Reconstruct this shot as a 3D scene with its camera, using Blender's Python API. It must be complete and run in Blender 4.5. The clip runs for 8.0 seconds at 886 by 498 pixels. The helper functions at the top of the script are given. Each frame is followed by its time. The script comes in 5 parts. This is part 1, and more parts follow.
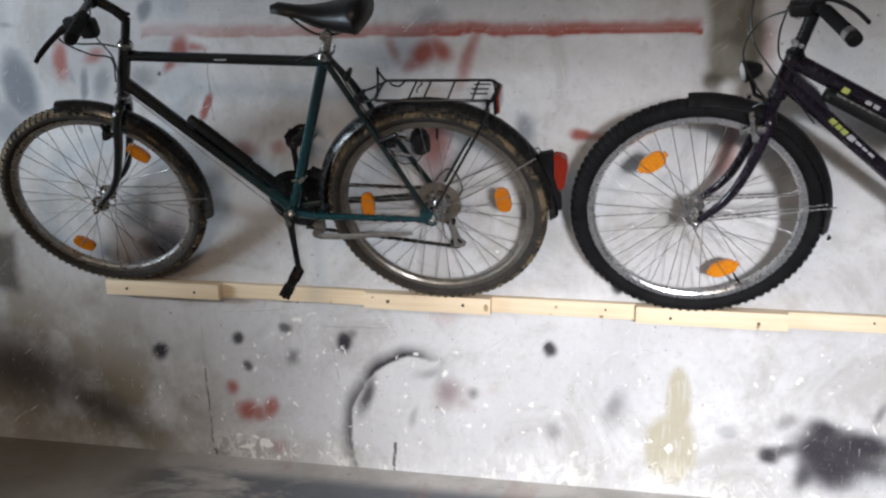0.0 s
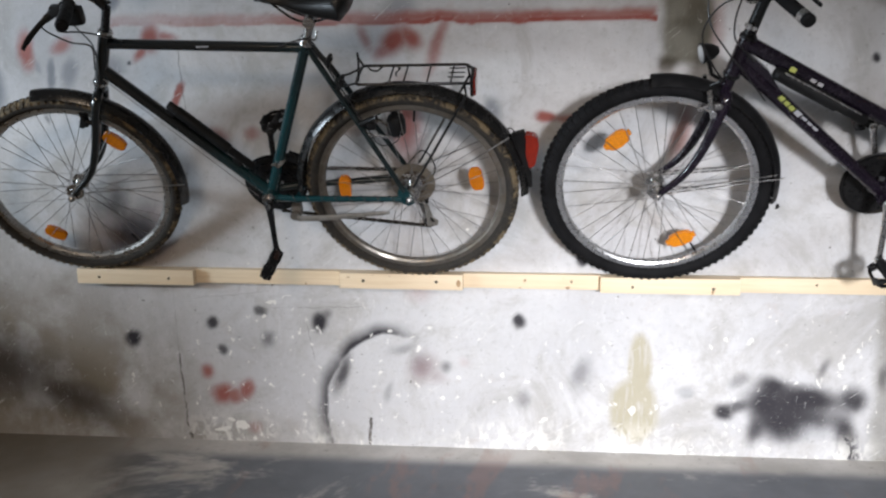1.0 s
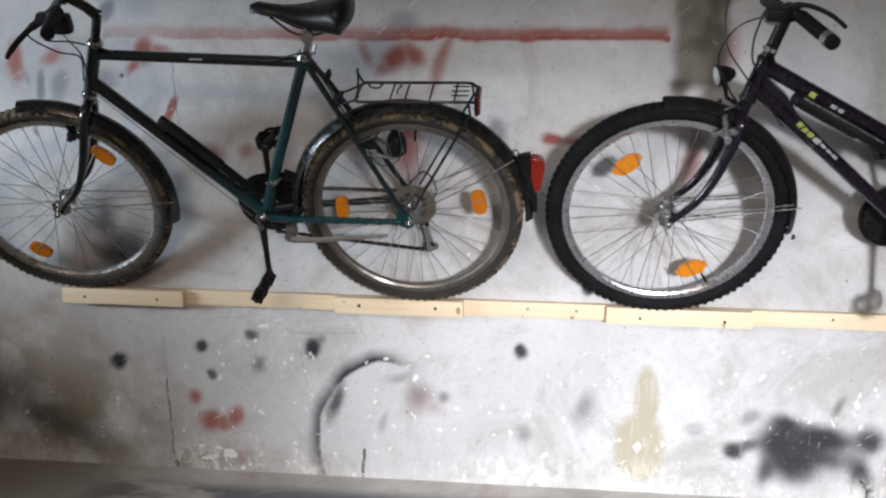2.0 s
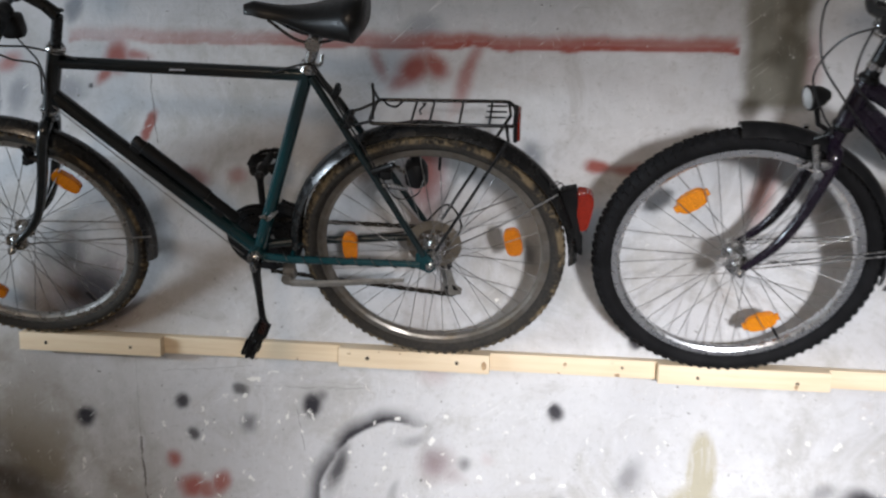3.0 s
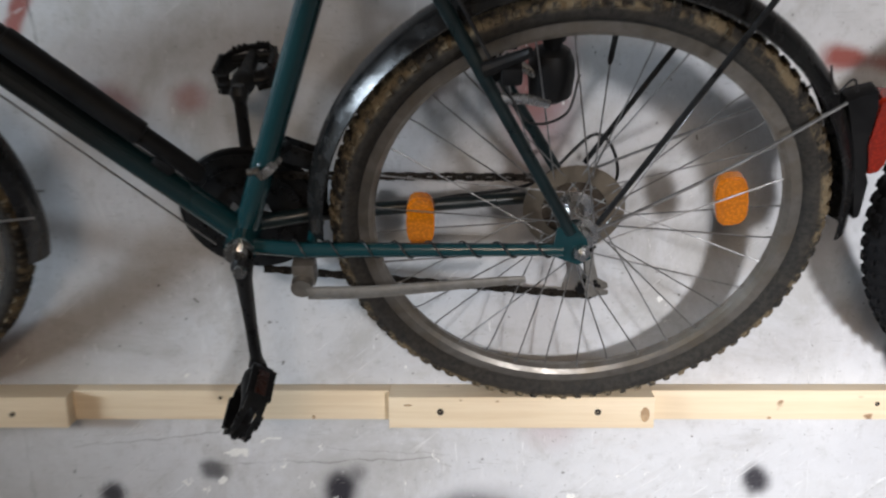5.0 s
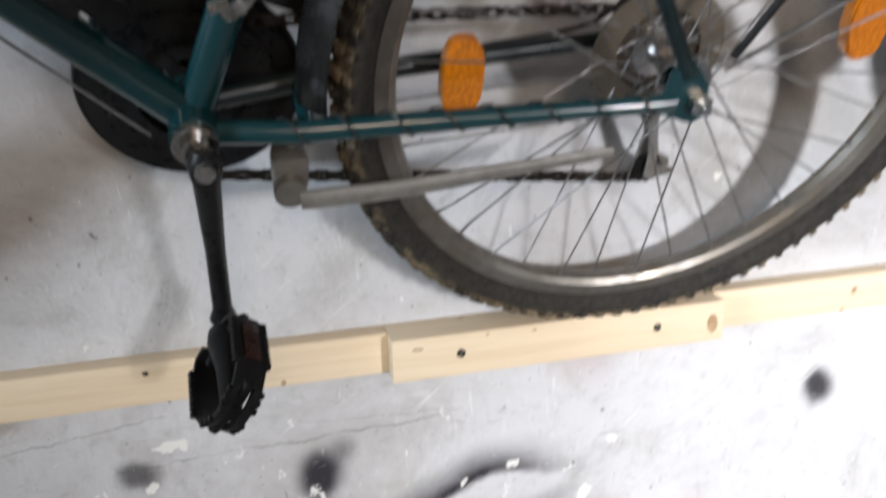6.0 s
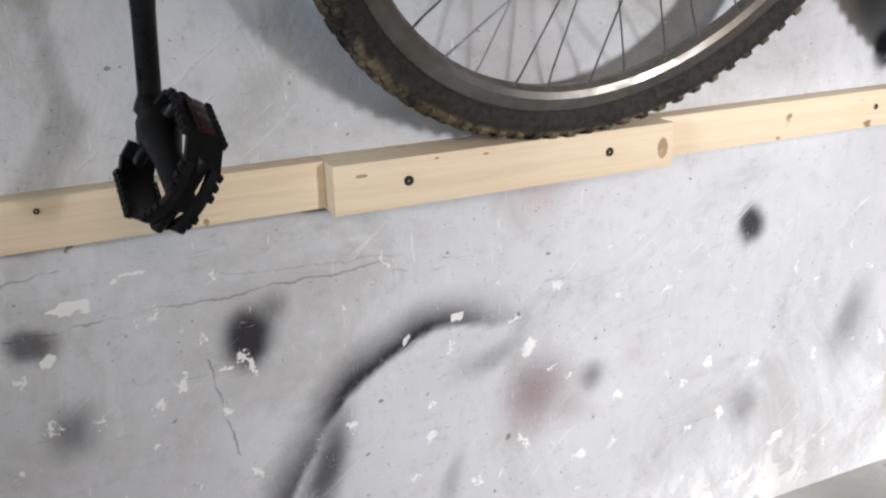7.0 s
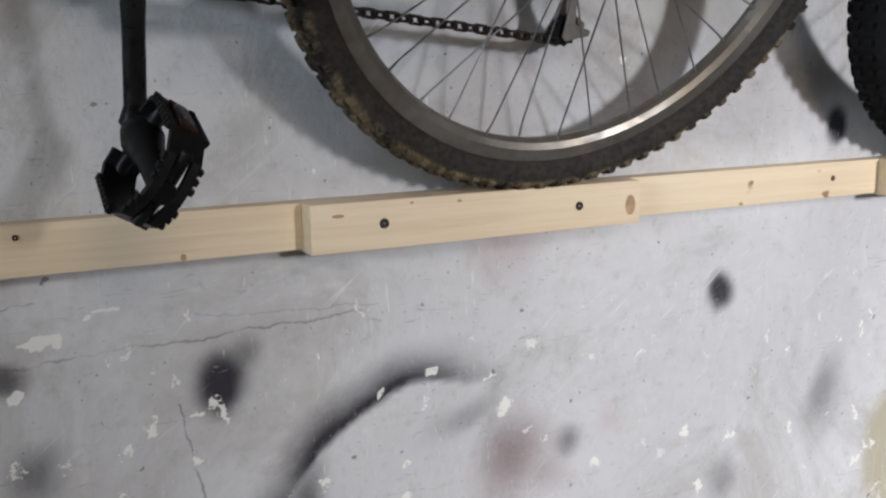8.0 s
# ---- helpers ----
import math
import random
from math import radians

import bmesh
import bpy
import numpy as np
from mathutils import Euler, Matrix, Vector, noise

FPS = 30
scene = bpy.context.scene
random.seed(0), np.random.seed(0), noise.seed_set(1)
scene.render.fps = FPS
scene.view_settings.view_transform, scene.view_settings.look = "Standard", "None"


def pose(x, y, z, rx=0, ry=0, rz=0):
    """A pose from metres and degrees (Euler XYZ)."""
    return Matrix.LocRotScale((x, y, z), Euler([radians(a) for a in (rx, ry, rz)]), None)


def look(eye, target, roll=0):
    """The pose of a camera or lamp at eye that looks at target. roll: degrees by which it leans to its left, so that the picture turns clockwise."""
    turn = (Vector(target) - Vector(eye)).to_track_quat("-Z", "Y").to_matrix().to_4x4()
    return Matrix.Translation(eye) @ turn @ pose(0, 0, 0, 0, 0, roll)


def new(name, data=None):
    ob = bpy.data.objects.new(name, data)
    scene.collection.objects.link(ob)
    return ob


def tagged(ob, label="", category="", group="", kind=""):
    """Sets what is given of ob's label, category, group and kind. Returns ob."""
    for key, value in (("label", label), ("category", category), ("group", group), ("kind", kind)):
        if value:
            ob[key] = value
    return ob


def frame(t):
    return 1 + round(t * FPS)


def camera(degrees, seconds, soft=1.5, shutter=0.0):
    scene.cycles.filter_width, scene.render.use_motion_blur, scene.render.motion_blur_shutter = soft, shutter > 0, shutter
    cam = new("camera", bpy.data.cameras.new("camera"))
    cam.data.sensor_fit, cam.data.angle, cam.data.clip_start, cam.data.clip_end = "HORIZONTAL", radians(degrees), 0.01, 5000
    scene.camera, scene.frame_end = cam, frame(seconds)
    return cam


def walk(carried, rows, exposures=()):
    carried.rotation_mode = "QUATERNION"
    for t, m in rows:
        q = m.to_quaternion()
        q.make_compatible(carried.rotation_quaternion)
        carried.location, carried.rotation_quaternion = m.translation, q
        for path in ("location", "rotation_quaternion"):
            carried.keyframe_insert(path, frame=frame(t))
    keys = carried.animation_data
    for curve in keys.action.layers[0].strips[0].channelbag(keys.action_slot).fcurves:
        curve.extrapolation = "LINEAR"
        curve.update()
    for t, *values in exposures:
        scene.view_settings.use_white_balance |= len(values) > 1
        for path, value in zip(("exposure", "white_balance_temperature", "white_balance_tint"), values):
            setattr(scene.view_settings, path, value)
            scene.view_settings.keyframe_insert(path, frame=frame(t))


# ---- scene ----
cam = camera(51.0, 8.0, soft=2.3, shutter=0.5)
PATH = [
    (0, (0.651, -2.74, 1.337), (0.234, -0.828, 0.927), -0.6),
    (0.5, (0.558, -2.836, 1.301), (0.241, -0.905, 0.89), -1.3),
    (1, (0.488, -2.906, 1.301), (0.257, -0.963, 0.888), -1.0),
    (1.2, (0.496, -2.919, 1.287), (0.273, -0.972, 0.887), -0.6),
    (2.5, (0.425, -2.608, 1.297), (0.191, -0.656, 0.931), 0.4),
    (3, (0.333, -2.375, 1.322), (0.124, -0.419, 0.957), 0.8),
    (3.5, (0.245, -2.082, 1.303), (0.043, -0.131, 0.915), 0.8),
    (4, (0.173, -1.787, 1.256), (-0.06, 0.151, 0.819), 0.5),
    (4.5, (0.103, -1.53, 1.203), (-0.161, 0.395, 0.728), -0.2),
    (4.7, (0.035, -1.465, 1.188), (-0.175, 0.467, 0.715), -0.6),
    (5.8, (-0.310, -1.035, 1.052), (0.080, 0.848, 0.500), -1.3),
    (6, (-0.338, -0.974, 1.020), (0.085, 0.880, 0.401), -2.4),
    (6.5, (-0.433, -0.879, 0.940), (0.269, 0.825, 0.160), -2.1),
    (7, (-0.448, -0.875, 0.835), (0.326, 0.841, 0.157), -1.7),
    (7.5, (-0.461, -0.896, 0.775), (0.373, 0.852, 0.275), -1.4),
    (8, (-0.468, -0.913, 0.735), (0.397, 0.852, 0.366), -1.3),
]
walk(cam, [(t, look(e, g, r)) for t, e, g, r in PATH],
     exposures=((0, -0.06), (1.2, 0.0), (2.5, -0.03), (3.5, -0.07), (4.7, -0.08), (6.0, 0.24), (7.0, -0.14), (8.0, -0.54)))

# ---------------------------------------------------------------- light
# an unseen key spot at the far end of the room, daylight through an added window in the side wall, and an added weak
# warm fill near the ceiling
# unseen source, placed by the direction of the shadows it throws
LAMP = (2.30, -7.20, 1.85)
lamp_data = bpy.data.lights.new("key_spot", "SPOT")
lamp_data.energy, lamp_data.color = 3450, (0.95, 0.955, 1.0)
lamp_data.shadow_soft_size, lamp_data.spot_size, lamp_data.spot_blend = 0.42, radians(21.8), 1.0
lamp_ob = new("key_spot_light", lamp_data)
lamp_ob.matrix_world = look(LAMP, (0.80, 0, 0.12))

# stands in for sky light from the left, outside the added opening
window_data = bpy.data.lights.new("window_daylight", "AREA")
window_data.energy, window_data.color = 140, (0.74, 0.87, 1.0)
window_data.shape, window_data.size, window_data.size_y = "RECTANGLE", 0.9, 0.36
window_ob = new("window_daylight", window_data)
window_ob.matrix_world = look((-3.9, -1.8, 1.34), (-0.7, 0, 0.85))

# broad fill added to lift and warm the shadows; no lamp hangs here
room_data = bpy.data.lights.new("warm_fill", "AREA")
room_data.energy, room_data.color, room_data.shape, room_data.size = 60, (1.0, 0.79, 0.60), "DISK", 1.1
room_ob = new("warm_fill", room_data)
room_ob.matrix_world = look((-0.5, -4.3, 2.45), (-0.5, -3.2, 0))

world = bpy.data.worlds.new("world")
scene.world = world
world.use_nodes = True
world.node_tree.nodes["Background"].inputs[0].default_value = (0.5, 0.55, 0.6, 1)
world.node_tree.nodes["Background"].inputs[1].default_value = 0.1


# ---------------------------------------------------------------- node helpers
class Nodes:
    def __init__(self, name):
        self.mat = bpy.data.materials.new(name)
        self.mat.use_nodes = True
        self.tree = self.mat.node_tree
        self.bsdf = self.tree.nodes["Principled BSDF"]

    def add(self, kind, operation="", use_clamp=False, interpolation_type="", blend_type="", vector_type=""):
        n = self.tree.nodes.new(kind)
        if operation:
            n.operation = operation
        if use_clamp:
            n.use_clamp = True
        if interpolation_type:
            n.interpolation_type = interpolation_type
        if blend_type:
            n.data_type, n.blend_type = "RGBA", blend_type
        if vector_type:
            n.vector_type = vector_type
        return n

    def link(self, a, b):
        self.tree.links.new(a, b)

    def put(self, sock, v):
        if isinstance(v, bpy.types.NodeSocket):
            self.link(v, sock)
        else:
            sock.default_value = v

    def math(self, op, a, b=0.0, clamp=False):
        n = self.add("ShaderNodeMath", operation=op, use_clamp=clamp)
        self.put(n.inputs[0], a)
        self.put(n.inputs[1], b)
        return n.outputs[0]

    def vmath(self, op, a, b=(0, 0, 0)):
        n = self.add("ShaderNodeVectorMath", operation=op)
        self.put(n.inputs[0], a)
        self.put(n.inputs[1], b)
        return n.outputs["Value"] if op == "LENGTH" else n.outputs["Vector"]

    def noise(self, vec, scale, detail=4.0, rough=0.55, colour=False, dist=0.0):
        n = self.add("ShaderNodeTexNoise")
        self.put(n.inputs["Vector"], vec)
        n.inputs["Scale"].default_value, n.inputs["Detail"].default_value = scale, detail
        n.inputs["Roughness"].default_value, n.inputs["Distortion"].default_value = rough, dist
        return n.outputs["Color" if colour else "Fac"]

    def ramp(self, v, a, b, lo=0.0, hi=1.0, smooth=True):
        n = self.add("ShaderNodeMapRange", interpolation_type="SMOOTHSTEP" if smooth else "LINEAR")
        self.put(n.inputs["Value"], v)
        for k, x in (("From Min", a), ("From Max", b), ("To Min", lo), ("To Max", hi)):
            n.inputs[k].default_value = x
        return n.outputs["Result"]

    def mix(self, fac, a, b, mode="MIX"):
        n = self.add("ShaderNodeMix", blend_type=mode)
        self.put(n.inputs[0], fac)
        self.put(n.inputs[6], (*a, 1) if isinstance(a, tuple) else a)
        self.put(n.inputs[7], (*b, 1) if isinstance(b, tuple) else b)
        return n.outputs[2]

    def most(self, masks):
        out = masks[0]
        for m in masks[1:]:
            out = self.math("MAXIMUM", out, m)
        return out

    def bump(self, height, strength, dist):
        n = self.add("ShaderNodeBump")
        n.inputs["Strength"].default_value, n.inputs["Distance"].default_value = strength, dist
        self.link(height, n.inputs["Height"])
        self.link(n.outputs[0], self.bsdf.inputs["Normal"])

    def object_coords(self):
        return self.add("ShaderNodeTexCoord").outputs["Object"]

    def place(self):
        return self.add("ShaderNodeNewGeometry").outputs["Position"]

    def stretch(self, vec, s):
        n = self.add("ShaderNodeMapping")
        self.link(vec, n.inputs[0])
        n.inputs["Scale"].default_value = s
        return n.outputs[0]


def plain(name, a, b, rough=0.5, metal=0.0, scale=60.0, bump=0.15, dist=0.0006, dust=None, dust_amount=0.0, spec=0.5):
    """Two shades broken up at two scales, with fine relief, and dust of another colour in patches."""
    n = Nodes(name)
    co = n.object_coords()
    big, fine = n.noise(co, scale * 0.2, 3), n.noise(co, scale, 5)
    both = n.math("ADD", n.math("MULTIPLY", big, 0.6), n.math("MULTIPLY", fine, 0.4))
    col = n.mix(n.ramp(both, 0.35, 0.65), a, b)
    r = n.ramp(fine, 0.3, 0.7, max(rough - 0.1, 0.03), min(rough + 0.1, 1))
    if dust:
        d = n.ramp(n.noise(co, scale * 0.35, 6, 0.7), 0.62 - 0.35 * dust_amount, 0.75, 0, min(1, dust_amount * 1.5))
        col = n.mix(d, col, dust)
    n.link(col, n.bsdf.inputs["Base Color"])
    n.link(r, n.bsdf.inputs["Roughness"])
    n.bsdf.inputs["Metallic"].default_value = metal
    n.bsdf.inputs["Specular IOR Level"].default_value = spec
    n.bump(fine, bump, dist)
    return n.mat


# ---------------------------------------------------------------- materials
CRACKS = [(-0.776, 0.56, -0.771, 0.31, 0.0016, 0.22), (-0.771, 0.31, -0.757, 0.05, 0.0042, 0.75), (-0.752, 0.02, -0.748, 0.008, 0.008, 0.9), (-0.114, 0.095, -0.116, 0.0, 0.0065, 0.9),
          (-0.318, 0.415, -0.298, 0.300, 0.0015, 0.5), (-0.50, 0.476, -0.12, 0.487, 0.0015, 0.42), (-0.30, 0.505, -0.10, 0.492, 0.0012, 0.22),
          (-0.70, 1.36, -0.685, 1.14, 0.0022, 0.6), (-0.70, 0.51, -0.44, 0.535, 0.0014, 0.35)]


def wall_material():
    n = Nodes("painted_plaster")
    pos = n.place()
    S = n.add("ShaderNodeSeparateXYZ")
    n.link(pos, S.inputs[0])
    speck = n.math("MULTIPLY", n.math("SUBTRACT", n.noise(pos, 210, 3, 0.7), 0.5), 0.45)

    def mark(name, most=1.0):
        a = n.add("ShaderNodeAttribute")
        a.attribute_name = name
        edge = n.math("MULTIPLY", n.math("MULTIPLY", a.outputs["Fac"], n.math("SUBTRACT", 1.0, a.outputs["Fac"])), 2.0)
        return n.math("MULTIPLY", n.math("ADD", a.outputs["Fac"], n.math("MULTIPLY", speck, edge), True), most)

    # grey-white limewash, thinner and dirtier in clouds
    col = n.mix(n.ramp(n.noise(pos, 2.2, 5, 0.6), 0.35, 0.68), (0.50, 0.50, 0.513), (0.62, 0.62, 0.63))
    col = n.mix(n.ramp(n.noise(pos, 9, 6, 0.65), 0.42, 0.72, 0, 0.5), col, (0.43, 0.425, 0.42))
    col = n.mix(n.ramp(n.noise(n.stretch(pos, (30, 30, 9)), 1, 5, 0.7), 0.55, 0.75, 0, 0.35), col, (0.70, 0.70, 0.70))
    grime = n.noise(pos, 3.4, 7, 0.72, dist=0.7)
    col = n.mix(n.ramp(grime, 0.47, 0.66, 0, 0.55), col, (0.33, 0.315, 0.29))
    col = n.mix(n.ramp(n.noise(pos, 38, 5, 0.75), 0.52, 0.70, 0, 0.42), col, (0.34, 0.335, 0.325))
    col = n.mix(n.ramp(n.noise(n.stretch(pos, (7, 1, 11)), 1, 5, 0.7), 0.58, 0.72, 0, 0.3), col, (0.40, 0.335, 0.30))
    col = n.mix(n.math("MULTIPLY", mark("grime_shade"), n.ramp(n.noise(pos, 5, 5, 0.6), 0.25, 0.6)), col, (0.21, 0.178, 0.135))
    col = n.mix(mark("cement"), col, n.mix(n.noise(n.stretch(pos, (40, 1, 12)), 1, 4), (0.13, 0.125, 0.10), (0.25, 0.235, 0.195)))
    col = n.mix(n.math("MULTIPLY", mark("tan"), n.ramp(n.noise(n.stretch(pos, (70, 1, 10)), 1, 4), 0.3, 0.5, 0.45, 1.0)), col, (0.40, 0.365, 0.265))
    col = n.mix(mark("haze_dim"), col, (0.15, 0.165, 0.19))
    col = n.mix(mark("red"), col, (0.27, 0.062, 0.045))
    col = n.mix(mark("plum"), col, (0.20, 0.11, 0.115))
    col = n.mix(mark("black"), col, (0.028, 0.026, 0.032))
    col = n.mix(mark("dark_patch"), col, (0.05, 0.041, 0.036))
    flaked = n.add("ShaderNodeAttribute")
    flaked.attribute_name = "flake"
    bare = n.ramp(n.math("ADD", flaked.outputs["Fac"], n.math("MULTIPLY", n.math("SUBTRACT", n.noise(pos, 120, 4, 0.7), 0.5), 1.5)), 0.66, 0.76)

    # hairline cracks: broken lines, each bent by noise
    bent = n.vmath("ADD", pos, n.vmath("MULTIPLY", n.vmath("SUBTRACT", n.noise(pos, 22, 4, 0.65, colour=True), (0.5, 0.5, 0.5)), (0.022, 0.0, 0.022)))
    broken = n.ramp(n.noise(pos, 30, 3, 0.6), 0.34, 0.52, 0.25, 1.0)

    def crack(x0, z0, x1, z1, width, amount):
        d = Vector((x1 - x0, 0, z1 - z0))
        rel = n.vmath("MULTIPLY", n.vmath("SUBTRACT", bent, (x0, 0, z0)), (1, 0, 1))
        dot = n.add("ShaderNodeVectorMath", operation="DOT_PRODUCT")
        n.put(dot.inputs[0], rel)
        n.put(dot.inputs[1], tuple(d / d.length_squared))
        foot_of = n.math("MINIMUM", n.math("MAXIMUM", dot.outputs["Value"], 0.0), 1.0)
        scaled = n.add("ShaderNodeVectorMath", operation="SCALE")
        n.put(scaled.inputs[0], tuple(d))
        n.put(scaled.inputs["Scale"], foot_of)
        away = n.vmath("LENGTH", n.vmath("SUBTRACT", rel, scaled.outputs["Vector"]))
        return n.math("MULTIPLY", n.ramp(away, width, width * 0.4, 0, amount), broken)

    thin = n.most([crack(*c) for c in CRACKS])
    col = n.mix(thin, col, (0.07, 0.06, 0.05))
    # flaked spots that show white filler, thickest low down
    ch2 = n.noise(n.stretch(pos, (26, 26, 17)), 1, 4, 0.65, dist=1.0)
    ragged = n.vmath("ADD", pos, n.vmath("MULTIPLY", n.vmath("SUBTRACT", n.noise(pos, 70, 4, 0.7, colour=True), (0.5, 0.5, 0.5)), (0.045, 0.0, 0.045)))
    low = n.math("MULTIPLY", n.ramp(S.outputs[2], 0.15, 0.75, 1.0, 0.35), n.ramp(n.noise(pos, 3, 3), 0.32, 0.55, 0.55, 1.0))
    low = n.math("MULTIPLY", low, n.ramp(S.outputs[0], -1.1, -0.5, 0.45, 1.0))

    def flakes(scale, size, power, lean=0.0, thin=(1.15, 0.001, 0.8)):
        v = n.add("ShaderNodeTexVoronoi")
        tilt = n.add("ShaderNodeMapping")
        n.link(ragged, tilt.inputs[0])
        tilt.inputs["Rotation"].default_value = (0, radians(lean), 0)
        n.link(n.stretch(tilt.outputs[0], thin), v.inputs["Vector"])
        v.inputs["Scale"].default_value = scale
        pick = n.add("ShaderNodeSeparateXYZ")
        n.link(v.outputs["Color"], pick.inputs[0])
        r = n.math("MULTIPLY", n.math("MULTIPLY", n.math("POWER", pick.outputs[0], power), size), low)
        return n.ramp(n.math("SUBTRACT", r, v.outputs["Distance"]), 0.0, 0.03)

    chips = n.most([flakes(13, 0.24, 9.0, 20), flakes(24, 0.30, 6.0, -15), flakes(46, 0.34, 5.0), flakes(17, 0.30, 6.0, 32, (2.6, 0.001, 0.8)), flakes(20, 0.28, 7.0, -62, (2.8, 0.001, 0.7))])
    foot = n.math("MULTIPLY", n.ramp(S.outputs[2], 0.02, 0.13, 1, 0), n.ramp(ch2, 0.46, 0.56))
    chips = n.math("MAXIMUM", chips, n.math("MULTIPLY", foot, n.math("MULTIPLY", n.ramp(n.noise(pos, 4, 4), 0.42, 0.6, 0, 0.8), n.ramp(S.outputs[0], -0.95, -0.6))))
    chips = n.math("MAXIMUM", chips, bare)
    col = n.mix(n.math("MULTIPLY", chips, 0.85), col, (0.80, 0.79, 0.75))
    scratch = n.noise(n.stretch(pos, (16, 1, 150)), 1, 3, 0.6, dist=2.5)
    col = n.mix(n.ramp(scratch, 0.64, 0.72, 0, 0.5), col, (0.27, 0.26, 0.25))
    slant = n.noise(n.stretch(pos, (110, 1, 13)), 1, 3, 0.6, dist=3.0)
    col = n.mix(n.ramp(slant, 0.66, 0.73, 0, 0.5), col, (0.78, 0.78, 0.77))
    pits = n.ramp(n.noise(pos, 55, 2, 0.5), 0.715, 0.75, 0, 0.75)
    col = n.mix(pits, col, (0.12, 0.11, 0.10))
    # dirt specks, and pale trowel scratches that run up to one side
    specks = n.ramp(n.noise(pos, 150, 2, 0.5), 0.69, 0.73, 0, 0.6)
    col = n.mix(specks, col, (0.15, 0.14, 0.13))
    tilted = n.add("ShaderNodeMapping")
    n.link(pos, tilted.inputs[0])
    tilted.inputs["Rotation"].default_value = (0, radians(38), 0)
    scrape = n.noise(n.stretch(tilted.outputs[0], (9, 1, 130)), 1, 3, 0.6, dist=1.2)
    scrape = n.math("MULTIPLY", n.ramp(scrape, 0.63, 0.70), n.ramp(n.noise(pos, 6, 3), 0.45, 0.62))
    col = n.mix(n.math("MULTIPLY", scrape, 0.5), col, (0.74, 0.74, 0.73))
    n.link(col, n.bsdf.inputs["Base Color"])
    n.bsdf.inputs["Roughness"].default_value = 0.72
    n.bsdf.inputs["Specular IOR Level"].default_value = 0.25
    trowel = n.noise(n.stretch(pos, (15, 15, 10)), 1, 6, 0.62, dist=1.8)
    h = n.math("ADD", n.math("ADD", n.math("MULTIPLY", trowel, 0.9), n.math("MULTIPLY", n.noise(pos, 160, 4), 0.25)), n.math("MULTIPLY", n.math("MAXIMUM", chips, scrape), 0.35))
    n.bump(n.math("SUBTRACT", h, n.math("MULTIPLY", thin, 0.5)), 0.6, 0.0032)
    return n.mat


def floor_material():
    n = Nodes("worn_painted_concrete")
    pos = n.place()
    S = n.add("ShaderNodeSeparateXYZ")
    n.link(pos, S.inputs[0])
    col = n.mix(n.ramp(n.noise(pos, 4, 6, 0.65), 0.35, 0.65), (0.42, 0.405, 0.38), (0.60, 0.58, 0.555))
    paint = n.ramp(n.noise(n.stretch(pos, (1.9, 2.6, 2)), 1, 9, 0.68, dist=0.4), 0.35, 0.47)
    paint = n.math("MULTIPLY", paint, n.ramp(S.outputs[1], -0.07, -0.16))
    paint = n.math("MULTIPLY", paint, n.ramp(n.math("ADD", S.outputs[0], n.math("MULTIPLY", n.noise(pos, 2.5, 4), 0.5)), -0.75, -0.58))
    col = n.mix(n.math("MULTIPLY", paint, 0.92), col, n.mix(n.noise(pos, 16, 5), (0.06, 0.072, 0.095), (0.17, 0.185, 0.21)))
    col = n.mix(n.math("MULTIPLY", n.ramp(n.noise(n.stretch(pos, (5.0, 1.6, 1)), 1, 6, 0.65), 0.55, 0.64), 0.3), col, (0.36, 0.19, 0.15))
    # brown at the left end: the shade there is painted into the floor
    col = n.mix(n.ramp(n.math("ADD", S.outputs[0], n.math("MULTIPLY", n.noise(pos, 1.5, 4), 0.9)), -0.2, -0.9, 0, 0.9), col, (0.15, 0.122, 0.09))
    col = n.mix(n.ramp(n.noise(pos, 45, 4, 0.6), 0.62, 0.72, 0, 0.6), col, (0.16, 0.145, 0.12))
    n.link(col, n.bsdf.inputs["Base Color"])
    n.link(n.ramp(n.noise(pos, 8, 4), 0.3, 0.7, 0.5, 0.8), n.bsdf.inputs["Roughness"])
    n.bump(n.math("ADD", n.noise(pos, 25, 6, 0.6), n.math("MULTIPLY", n.noise(pos, 200, 3), 0.3)), 0.4, 0.004)
    return n.mat


def wood_material():
    n = Nodes("planed_spruce")
    co = n.object_coords()
    rnd = n.add("ShaderNodeObjectInfo").outputs["Random"]
    comb = n.add("ShaderNodeCombineXYZ")
    n.link(n.math("MULTIPLY", rnd, 31.0), comb.inputs[1])
    v = n.vmath("ADD", co, comb.outputs[0])
    grain = n.noise(n.stretch(v, (3, 95, 95)), 1, 5, 0.6, dist=0.6)
    fine = n.noise(n.stretch(v, (14, 420, 420)), 1, 3, 0.6)
    col = n.mix(n.ramp(grain, 0.35, 0.68), (0.76, 0.625, 0.445), (0.70, 0.555, 0.375))
    col = n.mix(n.ramp(fine, 0.45, 0.7, 0, 0.25), col, (0.60, 0.45, 0.28))
    col = n.mix(n.ramp(n.noise(v, 5, 3), 0.45, 0.65, 0, 0.3), col, (0.76, 0.63, 0.44))
    knot = n.noise(n.stretch(v, (22, 34, 34)), 1, 2, 0.4)
    col = n.mix(n.ramp(knot, 0.735, 0.775, 0, 0.85), col, (0.22, 0.115, 0.05))
    n.link(col, n.bsdf.inputs["Base Color"])
    n.bsdf.inputs["Roughness"].default_value = 0.6
    n.bump(n.math("ADD", grain, fine), 0.25, 0.0008)
    return n.mat


